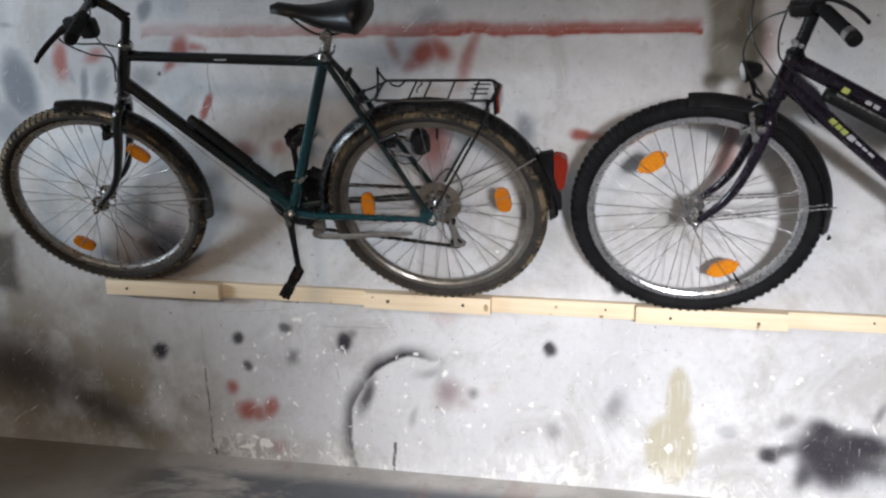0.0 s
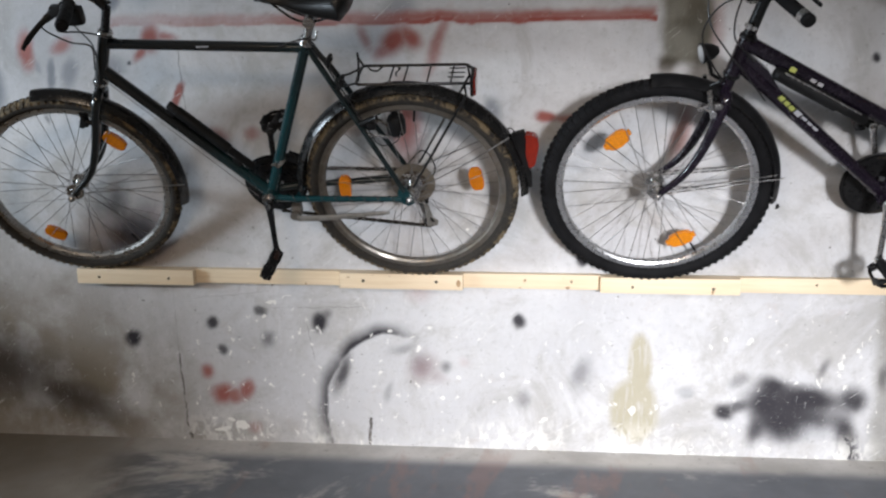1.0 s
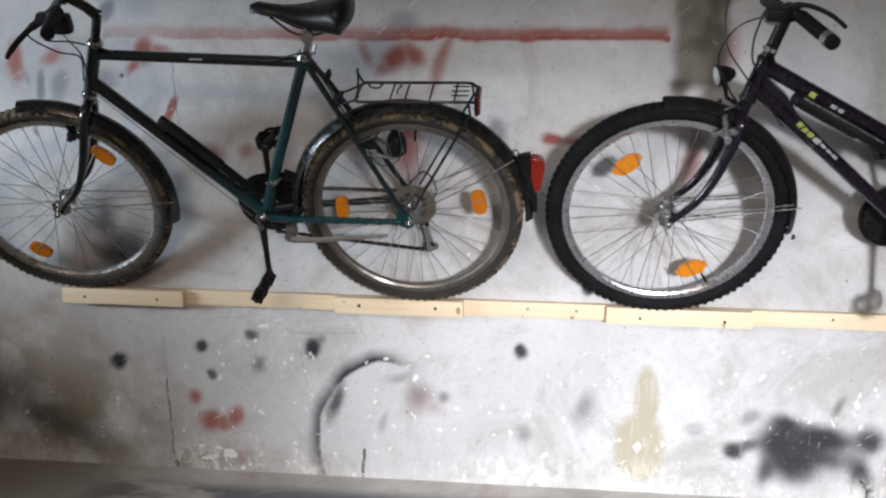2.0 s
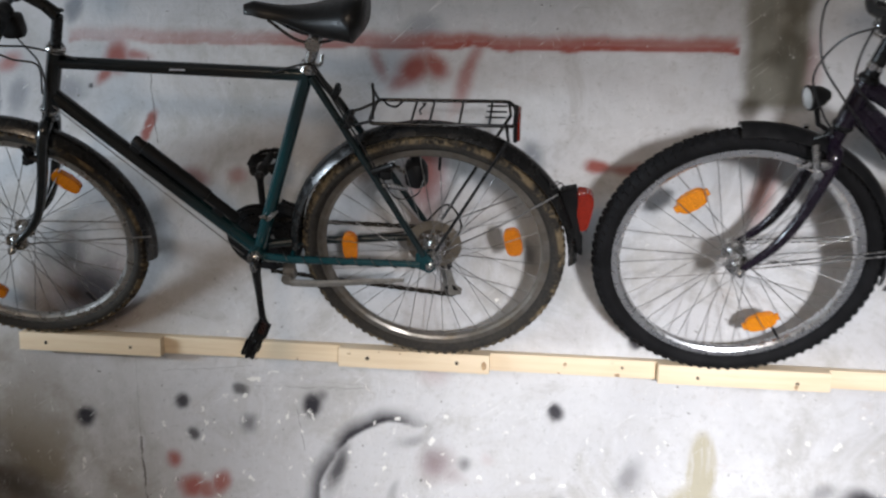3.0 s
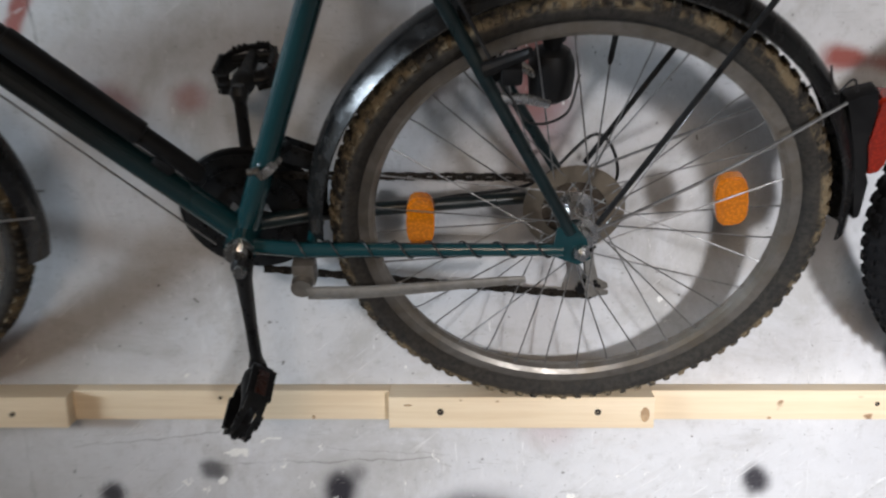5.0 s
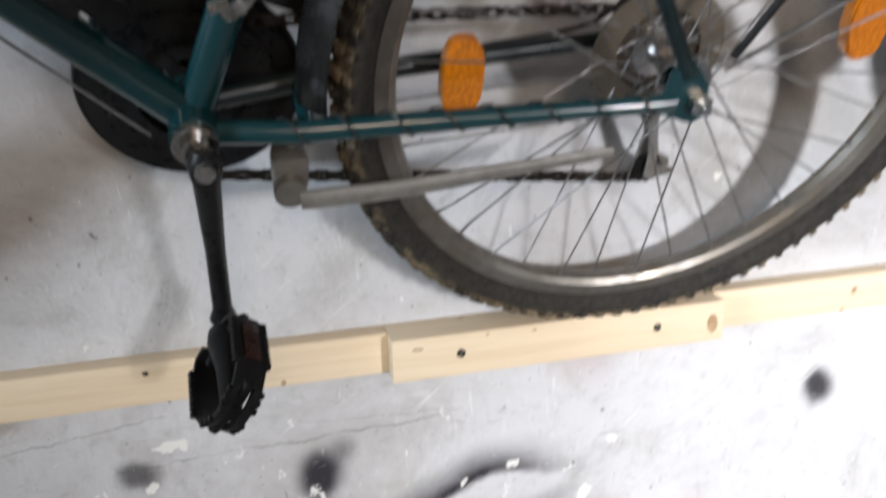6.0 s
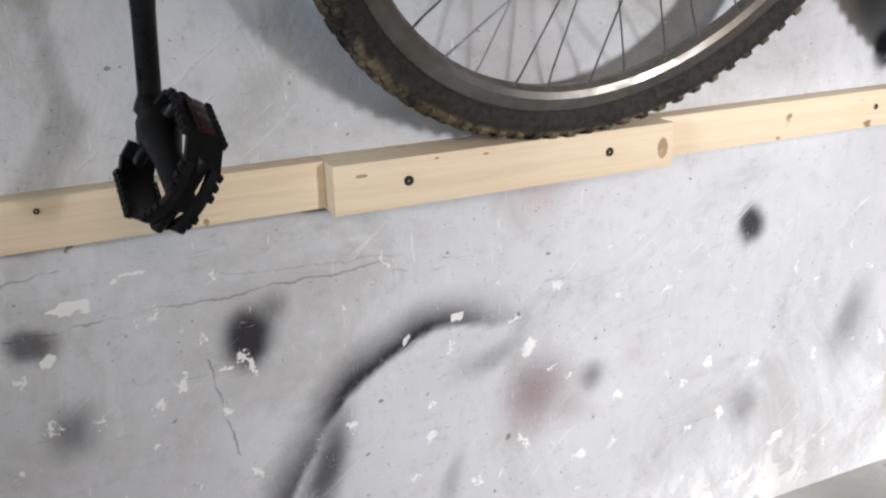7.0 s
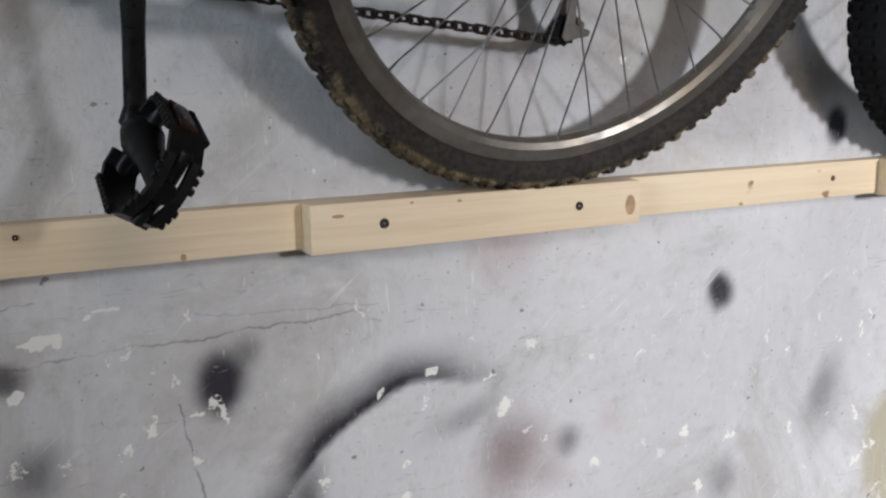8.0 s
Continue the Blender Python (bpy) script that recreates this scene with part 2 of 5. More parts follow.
def fade_paint():
    """Frame enamel that fades from black at the head to dark teal behind."""
    n = Nodes("teal_fade_enamel")
    co = n.object_coords()
    s = n.add("ShaderNodeSeparateXYZ")
    n.link(co, s.inputs[0])
    e = n.math("ADD", s.outputs[0], n.math("MULTIPLY", n.noise(co, 9, 3), 0.12))
    low = n.ramp(s.outputs[2], 0.74, 0.50, -0.10, 0.17)
    f = n.ramp(n.math("ADD", e, low), -0.36, -0.08)
    col = n.mix(f, (0.005, 0.007, 0.008), (0.004, 0.035, 0.041))
    col = n.mix(n.ramp(n.noise(co, 120, 4, 0.7), 0.72, 0.80, 0, 0.15), col, (0.12, 0.11, 0.09))
    n.link(col, n.bsdf.inputs["Base Color"])
    n.link(n.ramp(n.noise(co, 60, 4), 0.3, 0.7, 0.21, 0.27), n.bsdf.inputs["Roughness"])
    n.bsdf.inputs["Coat Weight"].default_value = 0.4
    n.bump(n.noise(co, 150, 3), 0.03, 0.0002)
    return n.mat


def muddy_rubber():
    n = Nodes("muddy_rubber")
    co = n.object_coords()
    mud = n.noise(co, 26, 6, 0.72, dist=0.5)
    fine = n.noise(co, 160, 4, 0.6)
    s = n.add("ShaderNodeSeparateXYZ")
    n.link(co, s.inputs[0])
    comb = n.add("ShaderNodeCombineXYZ")
    n.link(s.outputs[0], comb.inputs[0])
    n.link(s.outputs[2], comb.inputs[2])
    r = n.vmath("LENGTH", comb.outputs[0])
    outer = n.ramp(r, 0.300, 0.3075)
    f = n.math("MULTIPLY", n.ramp(mud, 0.42, 0.58), n.math("ADD", n.math("MULTIPLY", outer, 0.82), 0.04))
    col = n.mix(n.ramp(fine, 0.3, 0.7), (0.019, 0.018, 0.0165), (0.038, 0.034, 0.030))
    col = n.mix(f, col, n.mix(fine, (0.14, 0.105, 0.062), (0.25, 0.195, 0.12)))
    n.link(col, n.bsdf.inputs["Base Color"])
    n.bsdf.inputs["Roughness"].default_value = 0.85
    n.bsdf.inputs["Specular IOR Level"].default_value = 0.22
    n.bump(n.math("ADD", mud, n.math("MULTIPLY", fine, 0.4)), 0.6, 0.0022)
    return n.mat


def reflector_material(name, col, glow_rough=0.18):
    n = Nodes(name)
    co = n.object_coords()
    v = n.add("ShaderNodeTexVoronoi")
    n.link(co, v.inputs["Vector"])
    v.inputs["Scale"].default_value = 260
    n.link(n.mix(n.ramp(v.outputs["Distance"], 0.1, 0.7), col, tuple(c * 0.62 for c in col)), n.bsdf.inputs["Base Color"])
    n.bsdf.inputs["Roughness"].default_value = glow_rough
    n.bsdf.inputs["Coat Weight"].default_value = 0.5
    n.bump(v.outputs["Distance"], 0.4, 0.0008)
    return n.mat


M_WALL, M_FLOOR, M_WOOD = wall_material(), floor_material(), wood_material()
M_TEAL, M_MUD = fade_paint(), muddy_rubber()
M_RUBBER = plain("clean_black_rubber", (0.005, 0.005, 0.0055), (0.010, 0.010, 0.011), 0.75, scale=90, bump=0.3, spec=0.12)
M_GUARD = plain("dusty_black_guard", (0.005, 0.005, 0.0055), (0.010, 0.0098, 0.0095), 0.24, scale=40, dust=(0.07, 0.06, 0.045), dust_amount=0.2)
M_GUARD_CLEAN = plain("black_plastic_guard", (0.004, 0.004, 0.0045), (0.008, 0.008, 0.009), 0.42, scale=50, spec=0.25)
M_BLACK = plain("black_plastic", (0.004, 0.004, 0.0045), (0.009, 0.009, 0.0095), 0.5, scale=70, dust=(0.05, 0.045, 0.037), dust_amount=0.1, spec=0.25)
M_STEEL_BLACK = plain("black_painted_steel", (0.006, 0.006, 0.0065), (0.013, 0.013, 0.0135), 0.34, scale=80, spec=0.3)
M_CHROME = plain("dull_chrome", (0.62, 0.62, 0.62), (0.42, 0.41, 0.39), 0.24, 1.0, 90, 0.1, dust=(0.22, 0.18, 0.13), dust_amount=0.25)
M_ALU_DIRTY = plain("dirty_aluminium_rim", (0.27, 0.25, 0.225), (0.16, 0.145, 0.125), 0.42, 0.75, 50, 0.25, dust=(0.20, 0.165, 0.12), dust_amount=0.6)
M_ALU_WORN = plain("worn_aluminium_rim", (0.50, 0.50, 0.49), (0.34, 0.33, 0.31), 0.32, 0.9, 50, 0.15, dust=(0.22, 0.19, 0.15), dust_amount=0.25)
M_ALU = plain("clean_aluminium_rim", (0.66, 0.67, 0.68), (0.52, 0.52, 0.53), 0.3, 0.95, 60, 0.1)
M_SPOKE = plain("zinc_spoke", (0.40, 0.40, 0.40), (0.23, 0.22, 0.21), 0.38, 0.9, 120, 0.1)
M_GREY_METAL = plain("cast_grey_metal", (0.34, 0.325, 0.30), (0.22, 0.205, 0.185), 0.45, 0.6, 70, 0.2, dust=(0.2, 0.17, 0.13), dust_amount=0.3)
M_CHAIN = plain("oily_chain", (0.018, 0.015, 0.012), (0.045, 0.036, 0.027), 0.5, 0.6, 200, 0.4)
M_CASSETTE = plain("rusty_sprocket", (0.16, 0.13, 0.10), (0.08, 0.062, 0.048), 0.45, 0.75, 90, 0.3)
M_DIRTY = plain("dirty_clear_plastic", (0.19, 0.155, 0.115), (0.12, 0.095, 0.07), 0.4, scale=60)
M_DIRTY.node_tree.nodes["Principled BSDF"].inputs["Transmission Weight"].default_value = 0.4
M_SADDLE = plain("black_vinyl", (0.004, 0.004, 0.0045), (0.009, 0.009, 0.0095), 0.42, scale=160, bump=0.3, spec=0.35)
M_TEAL_DARK = plain("blackish_teal_enamel", (0.0045, 0.009, 0.010), (0.004, 0.014, 0.016), 0.36, scale=40, bump=0.06, dust=(0.12, 0.11, 0.09), dust_amount=0.1)
M_PURPLE = plain("dark_purple_enamel", (0.006, 0.004, 0.008), (0.010, 0.006, 0.013), 0.22, scale=60, bump=0.05)
M_ORANGE = reflector_material("amber_reflector", (0.70, 0.205, 0.006))
M_ORANGE_B = reflector_material("bright_amber_reflector", (0.86, 0.285, 0.008))
M_RED = reflector_material("red_lens", (0.29, 0.016, 0.004), 0.05)
M_AMBER_DULL = plain("dull_amber_lens", (0.035, 0.012, 0.008), (0.02, 0.008, 0.006), 0.3, scale=90)
M_KNOT = plain("wood_knot", (0.30, 0.185, 0.095), (0.46, 0.31, 0.175), 0.6, scale=200)
M_CABLE = plain("cable_sheath", (0.008, 0.008, 0.009), (0.018, 0.018, 0.018), 0.4, scale=100)
M_LIME = plain("lime_sticker", (0.44, 0.47, 0.12), (0.30, 0.33, 0.09), 0.4, scale=60)
M_PALE = plain("pale_sticker", (0.45, 0.45, 0.47), (0.30, 0.30, 0.32), 0.4, scale=60)
M_GLASS = plain("lamp_lens", (0.75, 0.77, 0.78), (0.6, 0.62, 0.63), 0.08, 0.6, 120, 0.3)
M_SCREW = plain("dark_screw", (0.012, 0.010, 0.009), (0.03, 0.025, 0.02), 0.6, 0.4, 200)
M_ROOM = plain("grey_render", (0.46, 0.45, 0.43), (0.36, 0.35, 0.33), 0.8, scale=6, bump=0.3, dist=0.004)


# ---------------------------------------------------------------- mesh helpers
def link_mesh(name, bm, material, smooth=35):
    me = bpy.data.meshes.new(name)
    bmesh.ops.recalc_face_normals(bm, faces=bm.faces)
    bm.to_mesh(me)
    bm.free()
    me.materials.append(material)
    if smooth:
        me.shade_smooth()
        me.set_sharp_from_angle(angle=radians(smooth))
    return me


def part(name, bm, material, parent, label="", at=None, smooth=35):
    ob = new(name, link_mesh(name, bm, material, smooth))
    ob.parent = parent
    if at is not None:
        ob.matrix_basis = at
    return tagged(ob, label)


def ring_loop(bm, c, a, b, r, seg):
    return [bm.verts.new(c + (a * math.cos(2 * math.pi * i / seg) + b * math.sin(2 * math.pi * i / seg)) * r) for i in range(seg)]


def tube(bm, pts, r, seg=10, flat=1.0):
    """A round bar along pts; r may be one radius or one for each point; flat squeezes it across."""
    pts = [Vector(p) for p in pts]
    rr = r if isinstance(r, (list, tuple)) else [r] * len(pts)
    side, loops = None, []
    for i, p in enumerate(pts):
        d = (pts[min(i + 1, len(pts) - 1)] - pts[max(i - 1, 0)]).normalized()
        if side is None:
            side = d.cross(Vector((0, 1, 0)) if abs(d.y) < 0.9 else Vector((1, 0, 0))).normalized()
        side = (side - d * side.dot(d)).normalized()
        loops.append(ring_loop(bm, p, side, d.cross(side) * flat, rr[i], seg))
    for l0, l1 in zip(loops, loops[1:]):
        for i in range(seg):
            bm.faces.new((l0[i], l0[(i + 1) % seg], l1[(i + 1) % seg], l1[i]))
    bm.faces.new(loops[0][::-1])
    bm.faces.new(loops[-1])
    return bm


def bend(pts, n=6):
    """A smooth line through pts."""
    pts = [Vector(p) for p in pts]
    ext = [pts[0] * 2 - pts[1]] + pts + [pts[-1] * 2 - pts[-2]]
    out = []
    for i in range(1, len(ext) - 2):
        p0, p1, p2, p3 = ext[i - 1:i + 3]
        for k in range(n):
            t = k / n
            out.append(0.5 * (2 * p1 + (p2 - p0) * t + (2 * p0 - 5 * p1 + 4 * p2 - p3) * t * t + (3 * p1 - p0 - 3 * p2 + p3) * t ** 3))
    return out + [pts[-1]]


def lathe(bm, profile, a0=0.0, a1=360.0, steps=72):
    """Turns a closed profile of (radius, y) round the y axis from a0 to a1 degrees."""
    full = abs(a1 - a0) >= 359.9
    loops = []
    for i in range(steps if full else steps + 1):
        a = radians(a0 + (a1 - a0) * i / steps)
        loops.append([bm.verts.new((r * math.cos(a), y, r * math.sin(a))) for r, y in profile])
    m = len(profile)
    for i in range(len(loops) if full else len(loops) - 1):
        p, q = loops[i], loops[(i + 1) % len(loops)]
        for k in range(m):
            bm.faces.new((p[k], p[(k + 1) % m], q[(k + 1) % m], q[k]))
    if not full:
        bm.faces.new(loops[0])
        bm.faces.new(loops[-1][::-1])
    return bm


def slab(bm, size, m=None, bevel=0.0):
    got = bmesh.ops.create_cube(bm, size=1, matrix=(m or Matrix()) @ Matrix.Diagonal((*size, 1)))
    if bevel:
        edges = list({e for v in got["verts"] for e in v.link_edges})
        bmesh.ops.bevel(bm, geom=edges, offset=bevel, segments=2, affect="EDGES", profile=0.6)
    return bm


def disc(bm, c, axis, r, depth, seg=16):
    m = Matrix.Translation(c) @ Vector(axis).to_track_quat("Z", "Y").to_matrix().to_4x4()
    bmesh.ops.create_cone(bm, cap_ends=True, segments=seg, radius1=r, radius2=r, depth=depth, matrix=m)
    return bm


def outline(bm, pts, y0, y1):
    """A plate with the outline pts of (x, z), between y0 and y1."""
    f, b = [bm.verts.new((x, y0, z)) for x, z in pts], [bm.verts.new((x, y1, z)) for x, z in pts]
    bm.faces.new(f)
    bm.faces.new(b[::-1])
    for i in range(len(pts)):
        j = (i + 1) % len(pts)
        bm.faces.new((f[i], f[j], b[j], b[i]))
    return bm


def P(x, z, n=0.0):
    """A place on a bicycle: along it, up in its plane, and out of its plane towards the room."""
    return Vector((x, -n, z))


def BM():
    return bmesh.new()


# ---------------------------------------------------------------- the long wall
class Marks:
    """Spray paint, stains, repairs and painted-in shade on the long wall, as weights of its points."""

    def __init__(self, x, z):
        wob = np.array([noise.noise_vector(Vector((a * 14, 3.1, b * 14))) * 0.010 + noise.noise_vector(Vector((a * 60, 9.2, b * 60))) * 0.003 for a, b in zip(x, z)])
        self.x, self.z = x + wob[:, 0], z + wob[:, 2]
        self.got = {}

    def fade(self, d, soft, amount):
        t = np.clip((1 + soft * 0.25 - d) / (soft * 1.25), 0, 1)
        return t * t * (3 - 2 * t) * amount

    def spot(self, name, x, z, rx, rz, turn=0, soft=0.7, amount=1.0, box=False, times=1.0, add=False):
        a = radians(turn)
        u, v = self.x - x, self.z - z
        p, q = (u * math.cos(a) - v * math.sin(a)) / rx, (u * math.sin(a) + v * math.cos(a)) / rz
        d = 1 + np.maximum((abs(p) - 1) * rx, (abs(q) - 1) * rz) / min(rx, rz) if box else np.hypot(p, q)
        w = self.fade(d, soft, amount) * times
        old = self.got.get(name, 0.0)
        self.got[name] = 1 - (1 - old) * (1 - w) if add else np.maximum(old, w)

    def ring(self, x, z, rx, rz):
        d = np.hypot((self.x - x) / rx, (self.z - z) / rz)
        return np.clip((d - 0.970) / 0.03, 0, 1) * np.clip((1.185 - d) / 0.16, 0, 1)


def spray_marks(x, z):
    k = Marks(x, z)
    # brown grime with shade painted in, low down and towards the end of the wall
    k.spot('grime_shade', -1.62, 0.62, 0.40, 0.75, 0, 0.9, amount=0.8)
    k.spot('grime_shade', -1.45, 0.25, 0.85, 0.50, 0, 0.9, amount=0.95)
    k.spot('grime_shade', -0.70, 0.03, 0.55, 0.10, 0, 0.95, amount=0.55)
    # leaning band of shadow right of the front wheel, put in as colour
    k.spot('grime_shade', -0.80, 0.68, 0.34, 0.12, -18, 0.95, amount=0.45)
    k.spot('grime_shade', -1.25, 0.04, 0.75, 0.16, 0, 0.9, amount=0.8)
    k.spot('grime_shade', -1.12, 0.16, 0.52, 0.48, 0, 0.95, amount=1.0)
    # second strip of the same painted shadow, nearer the rail
    k.spot('grime_shade', -0.78, 0.60, 0.22, 0.10, -25, 0.95, amount=0.5)
    # bare cement repairs
    k.spot('cement', 0.888, 1.43, 0.085, 0.19, 0, 0.35, amount=0.98, box=True)
    k.spot('cement', 1.66, 0.25, 0.17, 0.34, 0, 0.2, amount=0.6, box=True)
    k.spot('cement', 1.40, 1.28, 0.05, 0.16, 0, 0.8, amount=0.25)
    k.spot('tan', 0.775, 0.30, 0.042, 0.12, 0, 0.3, amount=0.9)
    k.spot('tan', 0.76, 0.15, 0.088, 0.135, 0, 0.35, amount=0.9)
    # blue-grey spray haze, with wide veils that darken the upper wall
    k.spot('haze_dim', -1.37, 1.25, 0.088, 0.16, -14, 0.6, amount=1.0)
    k.spot('haze_dim', -1.42, 1.12, 0.12, 0.16, -10, 0.9, amount=0.8)
    k.spot('haze_dim', -1.40, 1.445, 0.05, 0.014, 5, 0.9, amount=0.7)
    k.spot('haze_dim', -1.46, 1.48, 0.10, 0.16, 0, 0.95, amount=0.5)
    # two wide veils: weaker light high up is painted into the wall's colour
    k.spot('haze_dim', -0.35, 1.56, 1.1, 0.18, 0, 0.95, amount=0.5)
    k.spot('haze_dim', -1.12, 1.36, 0.42, 0.26, 0, 0.95, amount=0.34)
    k.spot('haze_dim', -1.132, 1.255, 0.024, 0.075, 4, 0.7, amount=0.85)
    k.spot('haze_dim', -1.178, 1.28, 0.022, 0.045, -12, 0.9, amount=0.6)
    k.spot('haze_dim', -1.065, 1.26, 0.042, 0.085, 14, 0.8, amount=0.75)
    k.spot('haze_dim', -0.92, 1.275, 0.07, 0.06, 0, 0.9, amount=0.7)
    k.spot('haze_dim', -0.895, 1.483, 0.035, 0.05, 30, 0.7, amount=0.9)
    k.spot('black', -1.156, 1.11, 0.008, 0.022, -10, 0.7, amount=0.6)
    k.spot('haze_dim', -0.14, 1.44, 0.03, 0.06, 0, 0.9, amount=0.3)
    # soft grey cloud right of the saddle
    k.spot('haze_dim', 0.02, 1.44, 0.09, 0.06, 0, 0.9, amount=0.65)
    # thin extra veil along the top, again dimming put in as colour
    k.spot('haze_dim', -0.15, 1.55, 0.95, 0.13, 0, 0.9, amount=0.22)
    k.spot('haze_dim', 0.305, 1.12, 0.032, 0.06, -15, 0.8, amount=0.75)
    # red-brown spray
    along = 0.42 + 0.53 * np.clip((k.x + 0.75) / 0.9, 0, 1) + 0.05 * np.sin(k.x * 17)
    k.spot('red', -0.06, 1.413, 0.86, 0.024, 0.35, 0.95, amount=0.9, box=True, times=along)
    k.spot('red', -0.06, 1.400, 0.86, 0.009, 0.35, 0.5, amount=1.0, box=True, times=along)
    k.spot('red', -0.002, 1.340, 0.046, 0.068, 42, 0.75, amount=0.95)
    k.spot('red', 0.052, 1.352, 0.040, 0.060, -50, 0.8, amount=0.92)
    k.spot('red', -0.09, 1.35, 0.022, 0.065, -24, 0.85, amount=0.6)
    k.spot('red', 0.137, 1.33, 0.026, 0.13, 21, 0.85, amount=0.72)
    k.spot('red', 0.03, 1.09, 0.065, 0.16, 0, 0.85, amount=0.85)
    k.spot('red', -0.03, 1.31, 0.05, 0.03, -30, 0.8, amount=0.75)
    k.spot('red', -0.585, 0.165, 0.05, 0.035, 0, 0.8, amount=0.8)
    k.spot('red', -0.785, 1.36, 0.045, 0.055, 10, 0.75, amount=0.92)
    k.spot('red', -0.735, 1.366, 0.05, 0.018, 4, 0.9, amount=0.8)
    k.spot('red', -0.82, 1.318, 0.022, 0.052, 45, 0.8, amount=0.85)
    k.spot('red', -1.21, 1.33, 0.035, 0.075, 0, 0.7, amount=0.85)
    k.spot('red', -1.09, 1.345, 0.05, 0.032, -25, 0.8, amount=0.7)
    k.spot('red', -0.71, 1.18, 0.016, 0.06, 28, 0.5, amount=0.9)
    k.spot('red', -0.59, 1.055, 0.06, 0.032, 0, 0.8, amount=0.6)
    k.spot('red', -0.465, 1.057, 0.04, 0.028, 0, 0.8, amount=0.55)
    k.spot('red', 0.475, 1.105, 0.045, 0.022, 5, 0.6, amount=0.95)
    k.spot('red', 0.54, 1.10, 0.075, 0.018, 0, 0.8, amount=0.75)
    k.spot('red', 0.88, 1.05, 0.035, 0.12, 16, 0.8, amount=0.6)
    k.spot('red', 0.975, 1.36, 0.03, 0.10, 0, 0.9, amount=0.4)
    k.spot('red', -0.674, 0.252, 0.032, 0.036, 0, 0.8, amount=0.85)
    k.spot('red', -0.625, 0.17, 0.055, 0.045, -20, 0.75, amount=0.9)
    k.spot('red', -0.54, 0.19, 0.035, 0.05, 25, 0.75, amount=0.85)
    k.spot('red', 0.06, 0.535, 0.05, 0.045, 0, 0.95, amount=0.22)
    k.spot('red', 0.21, 0.30, 0.03, 0.02, 30, 0.95, amount=0.18)
    k.spot('red', -0.52, 0.05, 0.03, 0.03, 0, 0.8, amount=0.4)
    k.spot('plum', 0.068, 0.28, 0.06, 0.065, 35, 0.95, amount=0.62)
    k.spot('black', 0.06, 0.295, 0.05, 0.045, 35, 0.95, amount=0.22)
    k.spot('plum', 0.10, 0.255, 0.06, 0.035, 20, 0.95, amount=0.4)
    k.spot('plum', -0.90, 0.71, 0.20, 0.12, 0, 0.95, amount=0.5)
    # thin brownish streak beside the seat tube
    k.spot('plum', -0.17, 1.07, 0.09, 0.022, 0, 0.9, amount=0.4)
    # black spray: dots, a half ring, smears
    k.spot('black', -0.929, 0.364, 0.036, 0.038, 0, 0.62)
    k.spot('black', -0.645, 0.424, 0.026, 0.03, 0, 0.62, amount=0.95)
    k.spot('black', -0.62, 0.332, 0.022, 0.022, 0, 0.62, amount=0.85)
    k.spot('black', -0.273, 0.434, 0.036, 0.038, 0, 0.62)
    k.spot('black', 0.387, 0.445, 0.026, 0.034, 0, 0.62, amount=0.98)
    k.spot('black', -0.476, 0.471, 0.028, 0.02, 0, 0.62, amount=0.8)
    k.spot('black', -0.457, 0.37, 0.034, 0.034, 0, 0.9, amount=0.65)
    k.spot('black', 0.585, 0.655, 0.025, 0.03, 0, 0.5, amount=0.98)
    k.spot('black', -0.25, 0.455, 0.02, 0.03, 30, 0.9, amount=0.6)
    k.spot('black', 1.43, 1.27, 0.014, 0.017, 0, 0.6)
    k.spot('black', -0.864, 1.283, 0.008, 0.009, 0, 0.5)
    band = k.ring(-0.032, 0.112, 0.234, 0.286)
    k.spot("black", -0.12, 0.36, 0.18, 0.13, 0, 0.6, 1.0, times=band)
    k.spot("black", -0.24, 0.17, 0.11, 0.26, 0, 0.7, 0.85, times=band)
    k.spot('black', -0.205, 0.255, 0.028, 0.095, 18, 0.85, amount=0.88)
    k.spot('black', 0.0, 0.345, 0.06, 0.022, -20, 0.9, amount=0.4)
    k.spot('black', 0.145, 0.285, 0.026, 0.026, 0, 0.9, amount=0.6)
    k.spot('black', 0.40, 0.175, 0.035, 0.045, 0, 0.9, amount=0.45)
    k.spot('black', 0.585, 0.275, 0.03, 0.075, 28, 0.9, amount=0.5)
    k.spot('black', -0.05, 0.19, 0.02, 0.05, 20, 0.8, amount=0.35)
    k.spot('black', -0.945, 0.83, 0.040, 0.10, 0, 0.9, amount=0.7)
    k.spot('black', -0.91, 0.68, 0.14, 0.085, 0, 0.9, amount=0.82)
    k.spot('black', -0.885, 0.735, 0.125, 0.105, 0, 0.8, amount=0.95)
    k.spot('black', -0.935, 0.80, 0.060, 0.12, -4, 0.9, amount=0.7)
    k.spot('black', -0.86, 0.76, 0.07, 0.10, 10, 0.9, amount=0.7)
    k.spot('black', -1.10, 0.68, 0.10, 0.05, 0, 0.95, amount=0.45)
    k.spot('plum', -0.80, 0.78, 0.07, 0.09, 0, 0.9, amount=0.4)
    k.spot('black', 1.042, 0.151, 0.042, 0.036, 0, 0.7, amount=0.97, add=True)
    k.spot('black', 1.09, 0.17, 0.05, 0.025, -12, 0.8, amount=0.8, add=True)
    k.spot('black', 1.175, 0.19, 0.085, 0.095, -22, 0.8, amount=0.98, add=True)
    k.spot('black', 1.26, 0.18, 0.13, 0.075, 0, 0.85, amount=0.96, add=True)
    k.spot('black', 1.205, 0.12, 0.095, 0.075, 15, 0.85, amount=0.96, add=True)
    k.spot('black', 1.145, 0.09, 0.04, 0.06, 0, 0.9, amount=0.85, add=True)
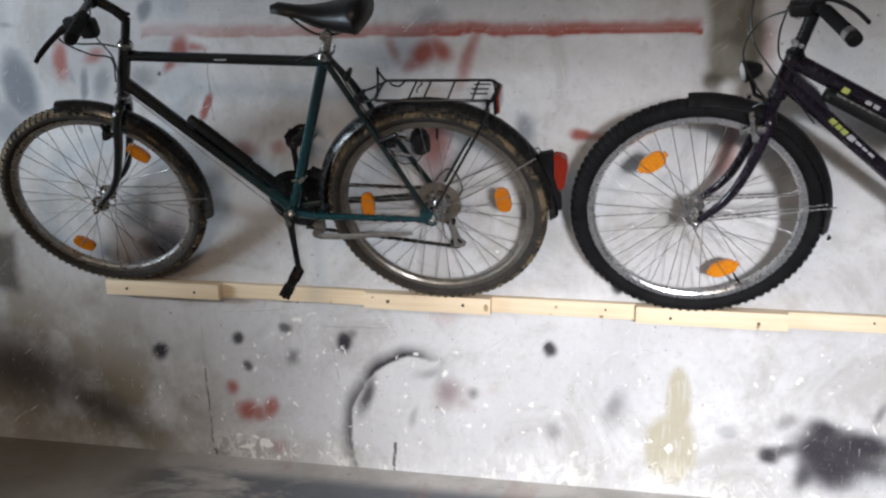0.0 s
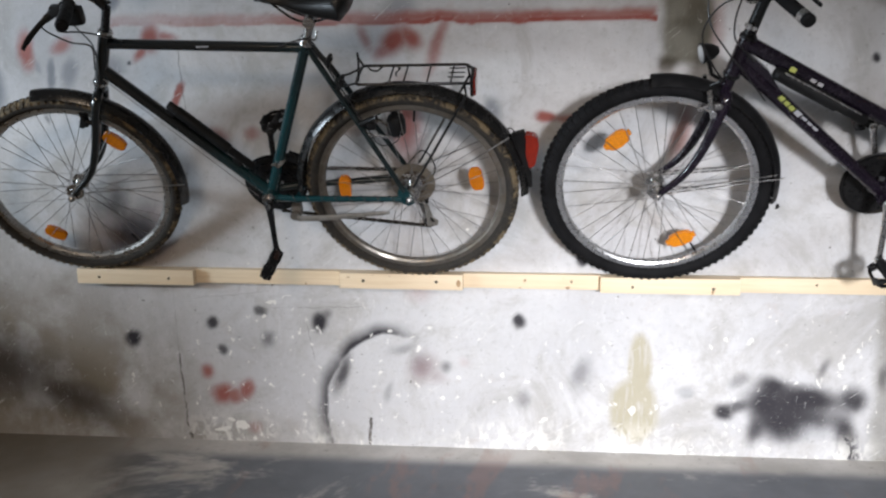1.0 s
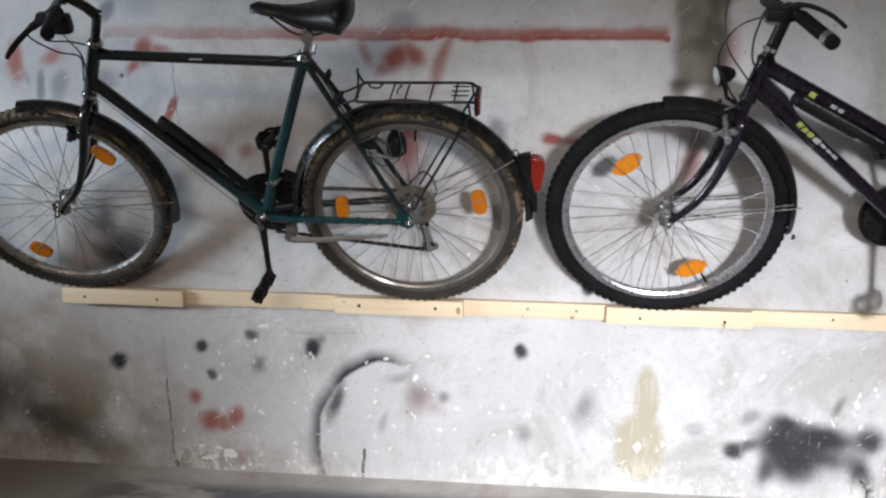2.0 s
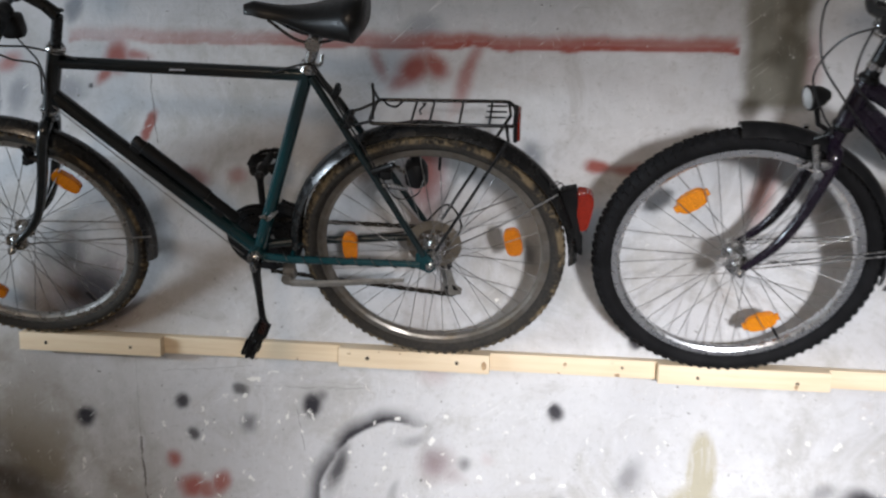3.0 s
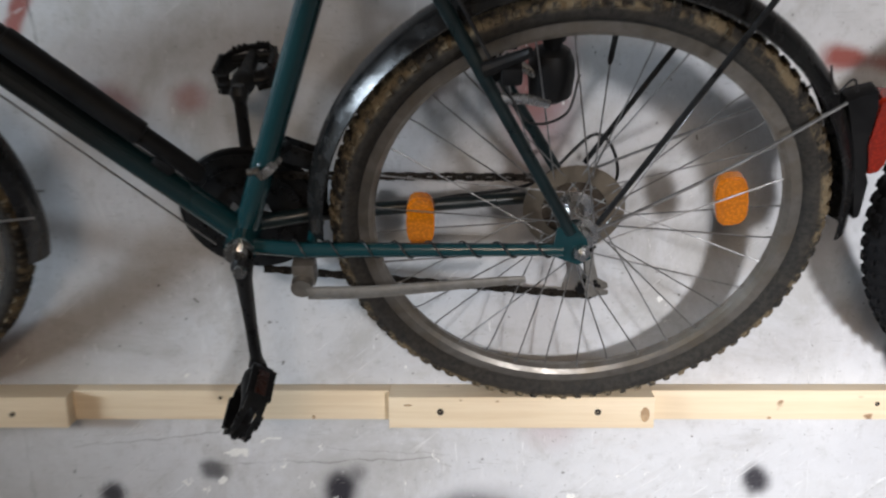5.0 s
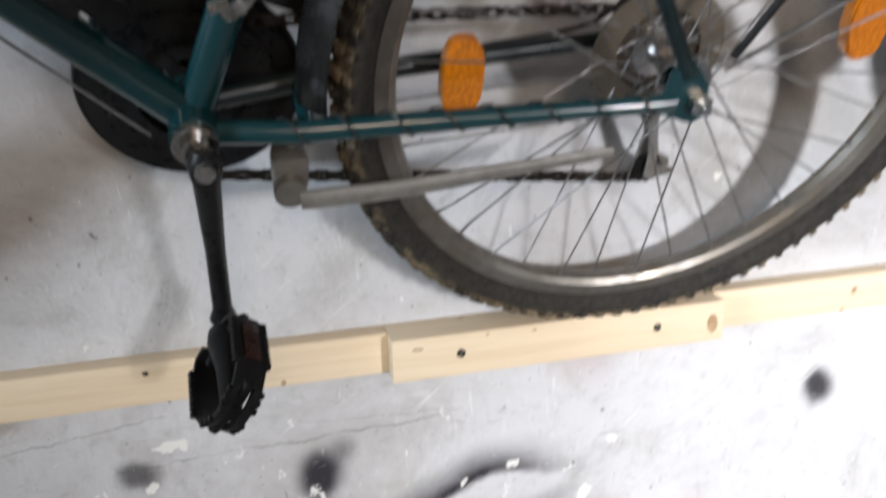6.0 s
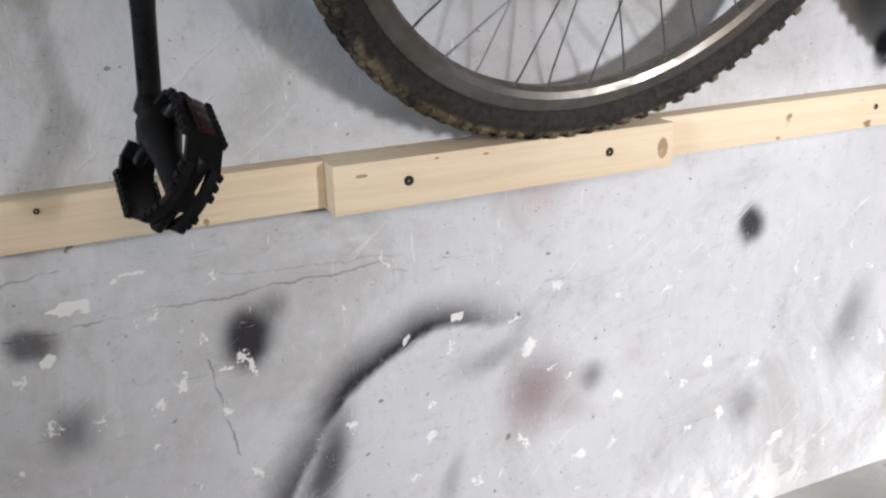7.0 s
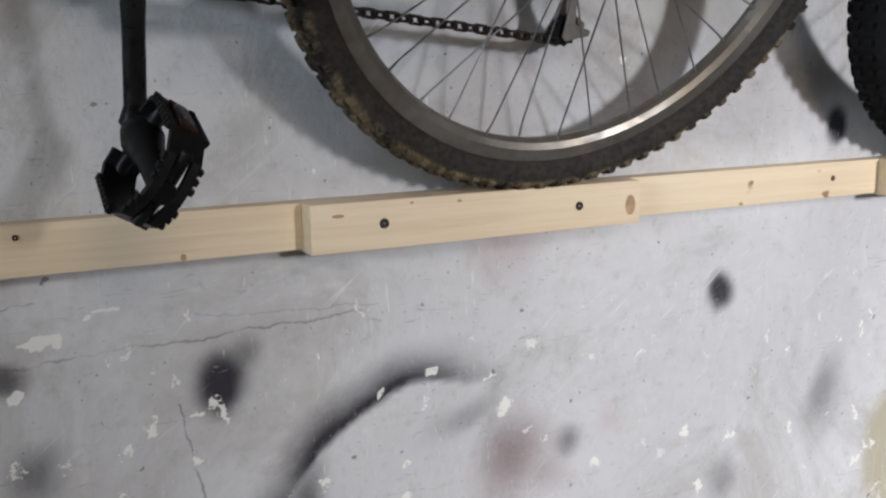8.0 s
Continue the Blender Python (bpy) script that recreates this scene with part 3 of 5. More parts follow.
    k.spot('black', 1.20, 0.245, 0.06, 0.04, 10, 0.8, amount=0.95, add=True)
    k.spot('black', 1.31, 0.205, 0.15, 0.05, 8, 0.8, amount=0.97, add=True)
    k.spot('black', 1.32, 0.14, 0.13, 0.045, 0, 0.9, amount=0.85, add=True)
    k.spot('black', 1.25, 0.11, 0.07, 0.07, 0, 0.9, amount=0.8, add=True)
    k.spot('black', 1.44, 0.205, 0.055, 0.06, -30, 0.8, amount=0.95, add=True)
    k.spot('black', 1.425, 0.09, 0.045, 0.09, -18, 0.8, amount=0.95, add=True)
    k.spot('black', 1.445, 0.02, 0.035, 0.04, 0, 0.8, amount=0.9, add=True)
    k.spot('black', 1.345, 0.305, 0.018, 0.045, 28, 0.9, amount=0.6, add=True)
    k.spot('haze_dim', 1.30, 0.10, 0.14, 0.05, 0, 0.95, amount=0.4)
    k.spot('black', 1.53, 0.28, 0.02, 0.06, 0, 0.8, amount=0.6)
    # dark brown-black patches, most of them at the wall's left end
    k.spot('dark_patch', -1.48, 0.27, 0.44, 0.17, 16, 0.9, amount=0.95)
    k.spot('dark_patch', -1.18, 0.15, 0.28, 0.095, 22, 0.95, amount=0.9)
    k.spot('dark_patch', -1.56, 0.65, 0.125, 0.115, 0, 0.35, amount=0.85, box=True)
    k.spot('black', 1.09, 0.26, 0.05, 0.03, -25, 0.9, amount=0.5)
    k.spot('dark_patch', 0.60, 0.24, 0.03, 0.07, 30, 0.95, amount=0.25)
    k.spot('haze_dim', 0.922, 0.215, 0.032, 0.022, -15, 0.6, amount=0.35)
    # larger flakes down to the white filler
    for fx, fz, a, b, turn in ((-0.442, 0.503, 0.020, 0.008, -8), (-0.425, 0.500, 0.008, 0.010, 20), (-0.383, 0.519, 0.020, 0.004, -8), (-0.463, 0.455, 0.006, 0.014, 35),
                               (-0.103, 0.392, 0.006, 0.012, 30), (-0.034, 0.404, 0.011, 0.007, -20), (-0.368, 0.383, 0.008, 0.009, 0), (-0.30, 0.408, 0.009, 0.008, 0),
                               (-0.563, 0.059, 0.030, 0.022, 10), (-0.634, 0.045, 0.045, 0.012, -12), (-0.60, 0.075, 0.020, 0.008, 0), (-0.66, 0.085, 0.018, 0.006, -10)):
        k.spot("flake", fx, fz, a, b, turn, 0.35, 0.95)
    return k.got


def long_wall():
    xs = np.concatenate([[-3.2, -2.4], np.arange(-2.0, 2.0, 0.006), [2.4, 4.2]])
    zs = np.concatenate([[-0.1], np.arange(0.0, 1.66, 0.006), [2.0, 2.6]])
    gx, gz = np.meshgrid(xs, zs)
    w, h = len(xs), len(zs)
    x, z = gx.ravel(), gz.ravel()
    co = np.stack([x, np.zeros_like(x), z], 1)
    back = np.array([[-3.2, 0.2, -0.1], [4.2, 0.2, -0.1], [4.2, 0.2, 2.6], [-3.2, 0.2, 2.6]])
    i = (np.arange(h - 1)[:, None] * w + np.arange(w - 1)[None, :]).ravel()
    faces = np.stack([i, i + 1, i + 1 + w, i + w], 1).tolist()
    o = w * h
    faces += [[o + 1, o, o + 3, o + 2]]
    faces += [[o, o + 1] + list(range(w - 1, -1, -1)), [o + 2, o + 3] + list(range(w * (h - 1), o))]
    faces += [[o + 3, o] + list(range(0, o, w)), [o + 1, o + 2] + list(range(o - 1, 0, -w))]
    me = bpy.data.meshes.new("wall_north")
    me.from_pydata(np.concatenate([co, back]).tolist(), [], faces)
    me.materials.append(M_WALL)
    for name, weight in spray_marks(x, z).items():
        at = me.attributes.new(name, "FLOAT", "POINT")
        at.data.foreach_set("value", np.concatenate([weight, np.zeros(4)]).astype(np.float32))
    return tagged(new("wall_north", me), "grey-white plastered wall with red and black spray marks", "wall", kind="structure")


# ---------------------------------------------------------------- room
def room_box(name, x0, x1, y0, y1, z0, z1, material, label, category):
    bm = BM()
    slab(bm, (x1 - x0, y1 - y0, z1 - z0))
    ob = new(name, link_mesh(name, bm, material, 0))
    ob.location = ((x0 + x1) / 2, (y0 + y1) / 2, (z0 + z1) / 2)
    return tagged(ob, label, category, kind="structure")


long_wall()
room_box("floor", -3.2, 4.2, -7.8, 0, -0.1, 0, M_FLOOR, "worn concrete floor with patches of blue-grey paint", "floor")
room_box("ceiling", -3.4, 4.4, -8.0, 0.2, 2.6, 2.75, M_ROOM, "plain grey rendered ceiling", "ceiling")


def wall_with_window(name, x0, x1, y0, y1, z0, z1, wy0, wy1, wz0, wz1):
    """A side wall with one opening through it."""
    bm = BM()
    for a, b, c, d in ((y0, wy0, z0, z1), (wy1, y1, z0, z1), (wy0, wy1, z0, wz0), (wy0, wy1, wz1, z1)):
        slab(bm, (x1 - x0, b - a, d - c), Matrix.Translation(((x0 + x1) / 2, (a + b) / 2, (c + d) / 2)))
    ob = new(name, link_mesh(name, bm, M_ROOM, 0))
    return tagged(ob, "plain grey rendered wall with an added window opening", "wall", kind="structure")


# unseen opening; its sill is set to keep daylight off the lower left
wall_with_window("wall_west", -3.4, -3.2, -7.8, 0.2, -0.1, 2.6, -2.45, -0.55, 1.13, 1.62)
room_box("wall_east", 4.2, 4.4, -7.8, 0.2, -0.1, 2.6, M_ROOM, "plain grey rendered wall", "wall")
room_box("wall_south", -3.4, 4.4, -8.0, -7.8, -0.1, 2.6, M_ROOM, "plain grey rendered wall", "wall")


# ---------------------------------------------------------------- rail of wooden blocks on the wall
SLOPE = -0.0065


def rail_top(x):
    return 0.6115 + SLOPE * x


def rail_block(x0, x1, depth, holes, proud, knots=()):
    tall = 0.050 if proud else 0.0475
    bm = BM()
    slab(bm, (x1 - x0 - 0.0003, depth, tall), bevel=0.0012)
    ob = new("wooden_block", link_mesh("wooden_block", bm, M_WOOD, 30))
    xm = (x0 + x1) / 2
    ob.matrix_basis = Matrix.Translation((xm, -depth / 2, rail_top(xm) - tall / 2)) @ Matrix.Rotation(math.atan(-SLOPE), 4, "Y")
    tagged(ob, "pale spruce block standing proud in the wall rail" if proud else "pale spruce block set back in the wall rail", "wooden block", "wall rail blocks")
    for hx, dz, r in holes:
        bm = BM()
        lathe(bm, [(0.0008, -0.0004), (r * 0.6, -0.0004), (r, -0.0011), (r * 1.1, 0.0004), (r * 1.1, 0.0016), (0.0008, 0.0016)], steps=14)
        part("screw", bm, M_SCREW, ob, "dark sunk screw head", Matrix.Translation((hx - xm, -depth / 2 + 0.0002, dz)))
    for hx, dz, a, b in knots:
        bm = BM()
        lathe(bm, [(0.0004, -0.0003), (0.7, -0.0003), (1.0, -0.0001), (1.0, 0.0012), (0.0004, 0.0012)], steps=14)
        bmesh.ops.transform(bm, matrix=Matrix.Diagonal((a, 1, b, 1)), verts=bm.verts)
        part("knot", bm, M_KNOT, ob, "brown knot in the wood", Matrix.Translation((hx - xm, -depth / 2, dz)))
    return ob


rail_block(-1.082, -0.679, 0.053, [(-1.005, -0.002, 0.0045), (-0.764, -0.003, 0.004)], True)
rail_block(-0.679, -0.190, 0.027, [(-0.451, 0.012, 0.0026)], False, [(-0.308, -0.020, 0.0028, 0.0035)])
rail_block(-0.190, 0.210, 0.053, [(-0.112, 0.001, 0.005), (0.125, 0.001, 0.0048)], True, [(-0.161, 0.012, 0.0065, 0.0018), (0.196, -0.003, 0.007, 0.012), (-0.081, 0.020, 0.0022, 0.0014), (-0.026, 0.018, 0.003, 0.0014)])
rail_block(0.210, 0.642, 0.027, [(0.553, 0.002, 0.0034)], False, [(0.391, -0.021, 0.0035, 0.0022)])
rail_block(0.642, 1.068, 0.053, [(0.741, -0.005, 0.0042), (0.987, -0.007, 0.0045)], True)
rail_block(1.068, 1.52, 0.027, [(1.30, 0.004, 0.0034)], False)
rail_block(1.52, 1.94, 0.053, [(1.60, -0.002, 0.0042), (1.86, 0.002, 0.0042)], True)
rail_block(1.94, 2.32, 0.027, [(2.1, 0.004, 0.0034)], False)


# ---------------------------------------------------------------- bicycle parts
def make_wheel(bike, centre, r_rim, r_tyre, width, m_rim, m_tyre, mud, reflectors, m_refl, phase=0.0, steer=None, cassette=False):
    bm = BM()
    w = 0.0125
    lathe(bm, [(r_rim, -w), (r_rim, -w * 0.72), (r_rim - 0.006, -w * 0.6), (r_rim - 0.006, w * 0.6), (r_rim, w * 0.72), (r_rim, w), (r_rim - 0.013, w * 0.98),
               (r_rim - 0.019, w * 0.62), (r_rim - 0.0215, 0), (r_rim - 0.019, -w * 0.62), (r_rim - 0.013, -w * 0.98)], steps=96)
    at = Matrix.Translation(P(*centre))
    wheel = part("wheel", bm, m_rim, bike, "spoked wheel with an aluminium rim", (steer @ at) if steer else at)
    # tyre with knobs
    bm = BM()
    half, rc = width / 2, (r_rim - 0.004 + r_tyre) / 2
    hr = (r_tyre - r_rim + 0.004) / 2
    prof = []
    for i in range(16):
        a = radians(200 - 360 * i / 16 + 70)
        prof.append((rc + hr * 0.93 * math.sin(a), half * 0.94 * math.cos(a)))
    lathe(bm, prof, steps=96)
    knobs = []
    count = 88
    rnd = random.Random(int(r_tyre * 1000))
    for i in range(count):
        for row, (ang, along, across, high) in enumerate(((90, 0.0125, 0.013, 0.0036), (57, 0.0105, 0.0095, 0.0038), (123, 0.0105, 0.0095, 0.0038), (28, 0.010, 0.009, 0.0036), (152, 0.010, 0.009, 0.0036))):
            a = radians(ang)
            th = 2 * math.pi * (i + (0.5 if row % 2 else 0.0)) / count
            e = Matrix.Rotation(-th, 4, "Y") @ Matrix.Translation((rc + hr * 0.95 * math.sin(a), half * 0.96 * math.cos(a), 0)) @ Matrix.Rotation(math.pi / 2 - a, 4, "Z")
            h = high * rnd.uniform(0.75, 1.05) if mud else high
            knobs.append((e @ Matrix.Rotation(rnd.uniform(-0.15, 0.15), 4, "X"), h, across, along))
    for e, h, ac, al in knobs:
        lo = [bm.verts.new(e @ Vector((-0.002, y, z))) for y, z in ((-ac / 2, -al / 2), (ac / 2, -al / 2), (ac / 2, al / 2), (-ac / 2, al / 2))]
        hi = [bm.verts.new(e @ Vector((h * 0.8, y * 0.8, z * 0.78))) for y, z in ((-ac / 2, -al / 2), (ac / 2, -al / 2), (ac / 2, al / 2), (-ac / 2, al / 2))]
        bm.faces.new(hi)
        for k in range(4):
            bm.faces.new((lo[k], lo[(k + 1) % 4], hi[(k + 1) % 4], hi[k]))
    part("tyre", bm, m_tyre, wheel, "muddy knobbly tyre" if mud else "clean black knobbly tyre")
    # hub
    bm = BM()
    fl = 0.03
    lathe(bm, [(0.004, -0.062), (0.0075, -0.062), (0.0085, -0.052), (0.0085, -0.044), (0.016, -0.042), (0.017, -fl - 0.004), (0.027, -fl - 0.002), (0.027, -fl + 0.002), (0.014, -fl + 0.006),
               (0.012, 0), (0.014, fl - 0.006), (0.027, fl - 0.002), (0.027, fl + 0.002), (0.017, fl + 0.004), (0.016, 0.042), (0.0085, 0.044), (0.0075, 0.062), (0.004, 0.062)], steps=24)
    part("hub", bm, M_CHROME, wheel)
    for s in (-1, 1):
        bm = BM()
        disc(bm, (0, s * 0.066, 0), (0, 1, 0), 0.0105, 0.010, 6)
        disc(bm, (0, s * 0.074, 0), (0, 1, 0), 0.005, 0.012, 10)
        part("axle_nut", bm, M_CHROME, wheel)
    # spokes: four shapes, each used nine times
    shapes = {}
    for s in (-1, 1):
        for lean in (-1, 1):
            bm = BM()
            a = radians(52 * lean)
            tube(bm, [(0.025 * math.cos(a), s * (fl + 0.002), 0.025 * math.sin(a)), (r_rim - 0.034, s * 0.005, 0.0), (r_rim - 0.016, s * 0.002, 0.0)], [0.0011, 0.0011, 0.0019], 6)
            shapes[s, lean] = link_mesh("spoke", bm, M_SPOKE, 60)
    for i in range(36):
        ob = new("spoke", shapes[-1 if i % 2 else 1, -1 if i % 4 < 2 else 1])
        ob.parent = wheel
        ob.matrix_basis = Matrix.Rotation(-radians(10 * i + phase), 4, "Y")
    bm = BM()
    tube(bm, [(r_rim - 0.022, 0, 0), (r_rim - 0.052, 0, 0), (r_rim - 0.058, 0, 0)], [0.0035, 0.0035, 0.002], 8)
    part("valve", bm, M_BLACK, wheel, at=Matrix.Rotation(-radians(84 if cassette else 300), 4, "Y"))
    # spoke reflectors: long sides along the spokes' circle
    for ang, rad, tall, wide in reflectors:
        bm = BM()
        pts = []
        for i in range(20):
            a = 2 * math.pi * i / 20
            c, s = math.cos(a), math.sin(a)
            pts.append((wide / 2 * math.copysign(abs(c) ** 0.7, c), tall / 2 * math.copysign(abs(s) ** 0.62, s)))
        outline(bm, pts, -0.009, 0.009)
        bmesh.ops.bevel(bm, geom=[e for e in bm.edges if abs(e.verts[0].co.y - e.verts[1].co.y) < 1e-6], offset=0.0025, segments=2, affect="EDGES")
        m = Matrix.Rotation(-radians(ang), 4, "Y") @ Matrix.Translation((rad, 0, 0))
        part("spoke_reflector", bm, m_refl, wheel, "amber plastic spoke reflector", m)
        if not mud:
            for k in (-1, 1):
                bm = BM()
                slab(bm, (0.016, 0.012, 0.012), Matrix.Translation((0, 0, k * (tall / 2 + 0.002))), 0.002)
                part("reflector_clip", bm, m_refl, wheel, at=m)
    if cassette:
        bm = BM()
        for k in range(6):
            r, y = 0.052 - 0.0055 * k, 0.031 + 0.0046 * k
            pts = []
            teeth = 26 - 2 * k
            for i in range(teeth * 2):
                a = math.pi * i / teeth
                rr = r + (0.0025 if i % 2 else -0.0012)
                pts.append((rr * math.cos(a), rr * math.sin(a)))
            outline(bm, pts, y, y + 0.0017)
        part("cassette", bm, M_CASSETTE, wheel, "worn brown sprockets", smooth=0)
        bm = BM()
        lathe(bm, [(0.043, 0.0265), (0.068, 0.0275), (0.068, 0.0285), (0.043, 0.0275)], steps=40)
        part("spoke_guard", bm, M_DIRTY, wheel, "dirty round spoke guard")
    return wheel


def make_guard(bike, centre, r, a0, a1, width, material, label, steer=None):
    bm = BM()
    prof = []
    for i in range(9):
        t = i / 8 * 2 - 1
        prof.append((r - 0.021 * t * t, t * width / 2))
    prof += [(q - 0.0022, y * 0.95) for q, y in prof[::-1]]
    lathe(bm, prof, a0, a1, 48)
    at = Matrix.Translation(P(*centre))
    return part("mudguard", bm, material, bike, label, (steer @ at) if steer else at, 50)


def make_pedal(parent, c, n0, turn):
    """A resin cage pedal with toothed sides, its axle along the bicycle's side."""
    sgn = 1 if n0 > 0 else -1
    at = Matrix.Translation(P(*c, 0)) @ Matrix.Rotation(-radians(turn), 4, "Y")
    y0 = -n0

    def out(v):
        return y0 - sgn * v * 0.94

    bm = BM()
    tube(bm, [(0, out(-0.024), 0), (0, out(-0.004), 0), (0, out(0.004), 0), (0, out(0.018), 0), (0, out(0.05), 0), (0, out(0.104), 0)], [0.0072, 0.0072, 0.0150, 0.0165, 0.0105, 0.0090], 16)

    def wall(line, z0, z1, thick=0.0042):
        pts = [Vector((x, out(v), 0)) for x, v in line]
        mid = Vector((0, out(0.056), 0))
        ins = [p - (p - mid).normalized() * thick for p in pts]
        a = [[bm.verts.new((p.x, p.y, z)) for p in pts] for z in (z0, z1)]
        b = [[bm.verts.new((p.x, p.y, z)) for p in ins] for z in (z0, z1)]
        for k in range(len(pts) - 1):
            bm.faces.new((a[0][k], a[0][k + 1], a[1][k + 1], a[1][k]))
            bm.faces.new((b[0][k], b[1][k], b[1][k + 1], b[0][k + 1]))
            for e in (0, 1):
                bm.faces.new((a[e][k], b[e][k], b[e][k + 1], a[e][k + 1]))
        for k in (0, -1):
            bm.faces.new((a[0][k], a[1][k], b[1][k], b[0][k]))

    for s in (-1, 1):
        # side plate with bent ends; the outer end is two bars over a window
        wall([(s * 0.018, 0.010), (s * 0.032, 0.013), (s * 0.040, 0.028), (s * 0.040, 0.078), (s * 0.028, 0.098)], -0.0135, 0.0135)
        wall([(s * 0.028, 0.098), (s * 0.013, 0.106), (0, 0.108)], 0.0065, 0.0135, 0.006)
        wall([(s * 0.028, 0.098), (s * 0.013, 0.106), (0, 0.108)], -0.0135, -0.0065, 0.006)
        for k in range(8):
            for z in (-1, 1):
                slab(bm, (0.0052, 0.0046, 0.0046), Matrix.Translation((s * 0.0380, out(0.028 + 0.0070 * k), z * 0.0145)))
        for k in range(3):
            for z in (-1, 1):
                slab(bm, (0.0046, 0.0046, 0.004), Matrix.Translation((s * (0.024 - 0.007 * k), out(0.099 + 0.003 * k), z * 0.0142)))
        tube(bm, [(0, out(0.018), 0), (s * 0.024, out(0.013), 0), (s * 0.034, out(0.017), 0)], [0.008, 0.0062, 0.005], 10, 0.9)
        tube(bm, [(0, out(0.094), 0), (s * 0.032, out(0.094), 0)], [0.0075, 0.0050], 10, 1.1)
    pedal = part("pedal", bm, M_BLACK, parent, "black resin cage pedal", at, 40)
    for s in (-1, 1):
        bm = BM()
        slab(bm, (0.003, 0.040, 0.015), Matrix.Translation((s * 0.0408, out(0.053), 0)), 0.001)
        part("pedal_reflector", bm, M_AMBER_DULL, pedal, "dull brown pedal reflector")
    return pedal


def make_crank(bike, bb, end, n0, n1, material, pedal_turn, label):
    bm = BM()
    a, b = P(*bb, n0), P(*end, n1)
    tube(bm, [a + (a - b).normalized() * 0.012, a, a.lerp(b, 0.12), a.lerp(b, 0.55), a.lerp(b, 0.92), b, b + (b - a).normalized() * 0.011],
         [0.009, 0.0150, 0.0115, 0.0087, 0.0088, 0.0130, 0.008], 14, 0.85)
    crank = part("crank", bm, material, bike, label)
    s = 1 if n0 > 0 else -1
    bm = BM()
    disc(bm, a + Vector((0, -s * 0.013, 0)), (0, 1, 0), 0.0085, 0.008, 12)
    part("crank_bolt", bm, M_CHROME, crank)
    make_pedal(bike, end, n1 + s * 0.016, pedal_turn)
    return crank


def make_saddle(bike, x0, x1, top, post, material, label):
    """A padded saddle between nose x0 and tail x1, over the post's head."""
    bm = BM()
    loops = []
    n = 13
    for i in range(n):
        t = i / (n - 1)
        x = x0 + (x1 - x0) * t
        w = 0.018 + 0.068 * max(0, (t - 0.28) / 0.72) ** 1.35 + 0.008 * min(1, t * 6)
        if i in (0, n - 1):
            w *= 0.62
        zt = top - 0.022 * math.sin(math.pi * min(1, t * 1.1)) - (0.012 if i == 0 else 0) + 0.012 * t
        drop = (0.032 + 0.068 * max(0, (t - 0.3) / 0.7)) * (0.7 if i in (0, n - 1) else 1)
        loop = []
        for k in range(14):
            a = 2 * math.pi * k / 14
            c, s = math.cos(a), math.sin(a)
            soft = 0.6 + 0.35 * max(0.0, 1 - t * 2.5)
            y = w * math.copysign(abs(c) ** soft, c)
            z = zt - drop / 2 + drop / 2 * math.copysign(abs(s) ** (soft + 0.1), s) - (0.010 * abs(c) if s > 0 else 0)
            loop.append(bm.verts.new((x, y, z)))
        loops.append(loop)
    for p, q in zip(loops, loops[1:]):
        for k in range(14):
            bm.faces.new((p[k], p[(k + 1) % 14], q[(k + 1) % 14], q[k]))
    bm.faces.new(loops[0])
    bm.faces.new(loops[-1][::-1])
    sad = part("saddle", bm, material, bike, label, smooth=60)
    bm = BM()
    for s in (-1, 1):
        tube(bm, bend([P(x0 + 0.05, top - 0.045, s * 0.008), P(post[0] - 0.03, post[1] + 0.012, s * 0.021), P(post[0] + 0.035, post[1] + 0.012, s * 0.021), P(x1 - 0.03, top - 0.05, s * 0.04)]), 0.0035, 8)
    part("saddle_rail", bm, M_STEEL_BLACK, sad)
    bm = BM()
    disc(bm, P(post[0], post[1] + 0.004), (0, 1, 0), 0.017, 0.055, 14)
    part("saddle_clamp", bm, M_CHROME, sad)
    return sad


def stay(parent, a, b, r=0.0021, material=None, name="mudguard_stay", mid=None):
    bm = BM()
    tube(bm, bend([a, mid, b]) if mid else [a, a.lerp(b, 0.5), b], r, 7)
    return part(name, bm, material or M_SPOKE, parent)


def cable(parent, pts, r=0.0024, material=None):
    bm = BM()
    tube(bm, bend(pts, 8), r, 7)
    return part("cable", bm, material or M_CABLE, parent)


# ---------------------------------------------------------------- bicycle with the teal frame
LEAN1, LEAN2 = 24.0, 22.5


def bicycle(label, lean):
    ob = tagged(new("bicycle"), label, "bicycle", "bicycles on the wall rail")
    ob.matrix_basis = Matrix.Translation((0, -0.036, 0.614)) @ Matrix.Rotation(radians(lean), 4, "X")
    return ob


def about(a, b, degrees):
    """A turn about the line from a to b."""
    return Matrix.Translation(a) @ Matrix.Rotation(radians(degrees), 4, (b - a).normalized()) @ Matrix.Translation(-a)


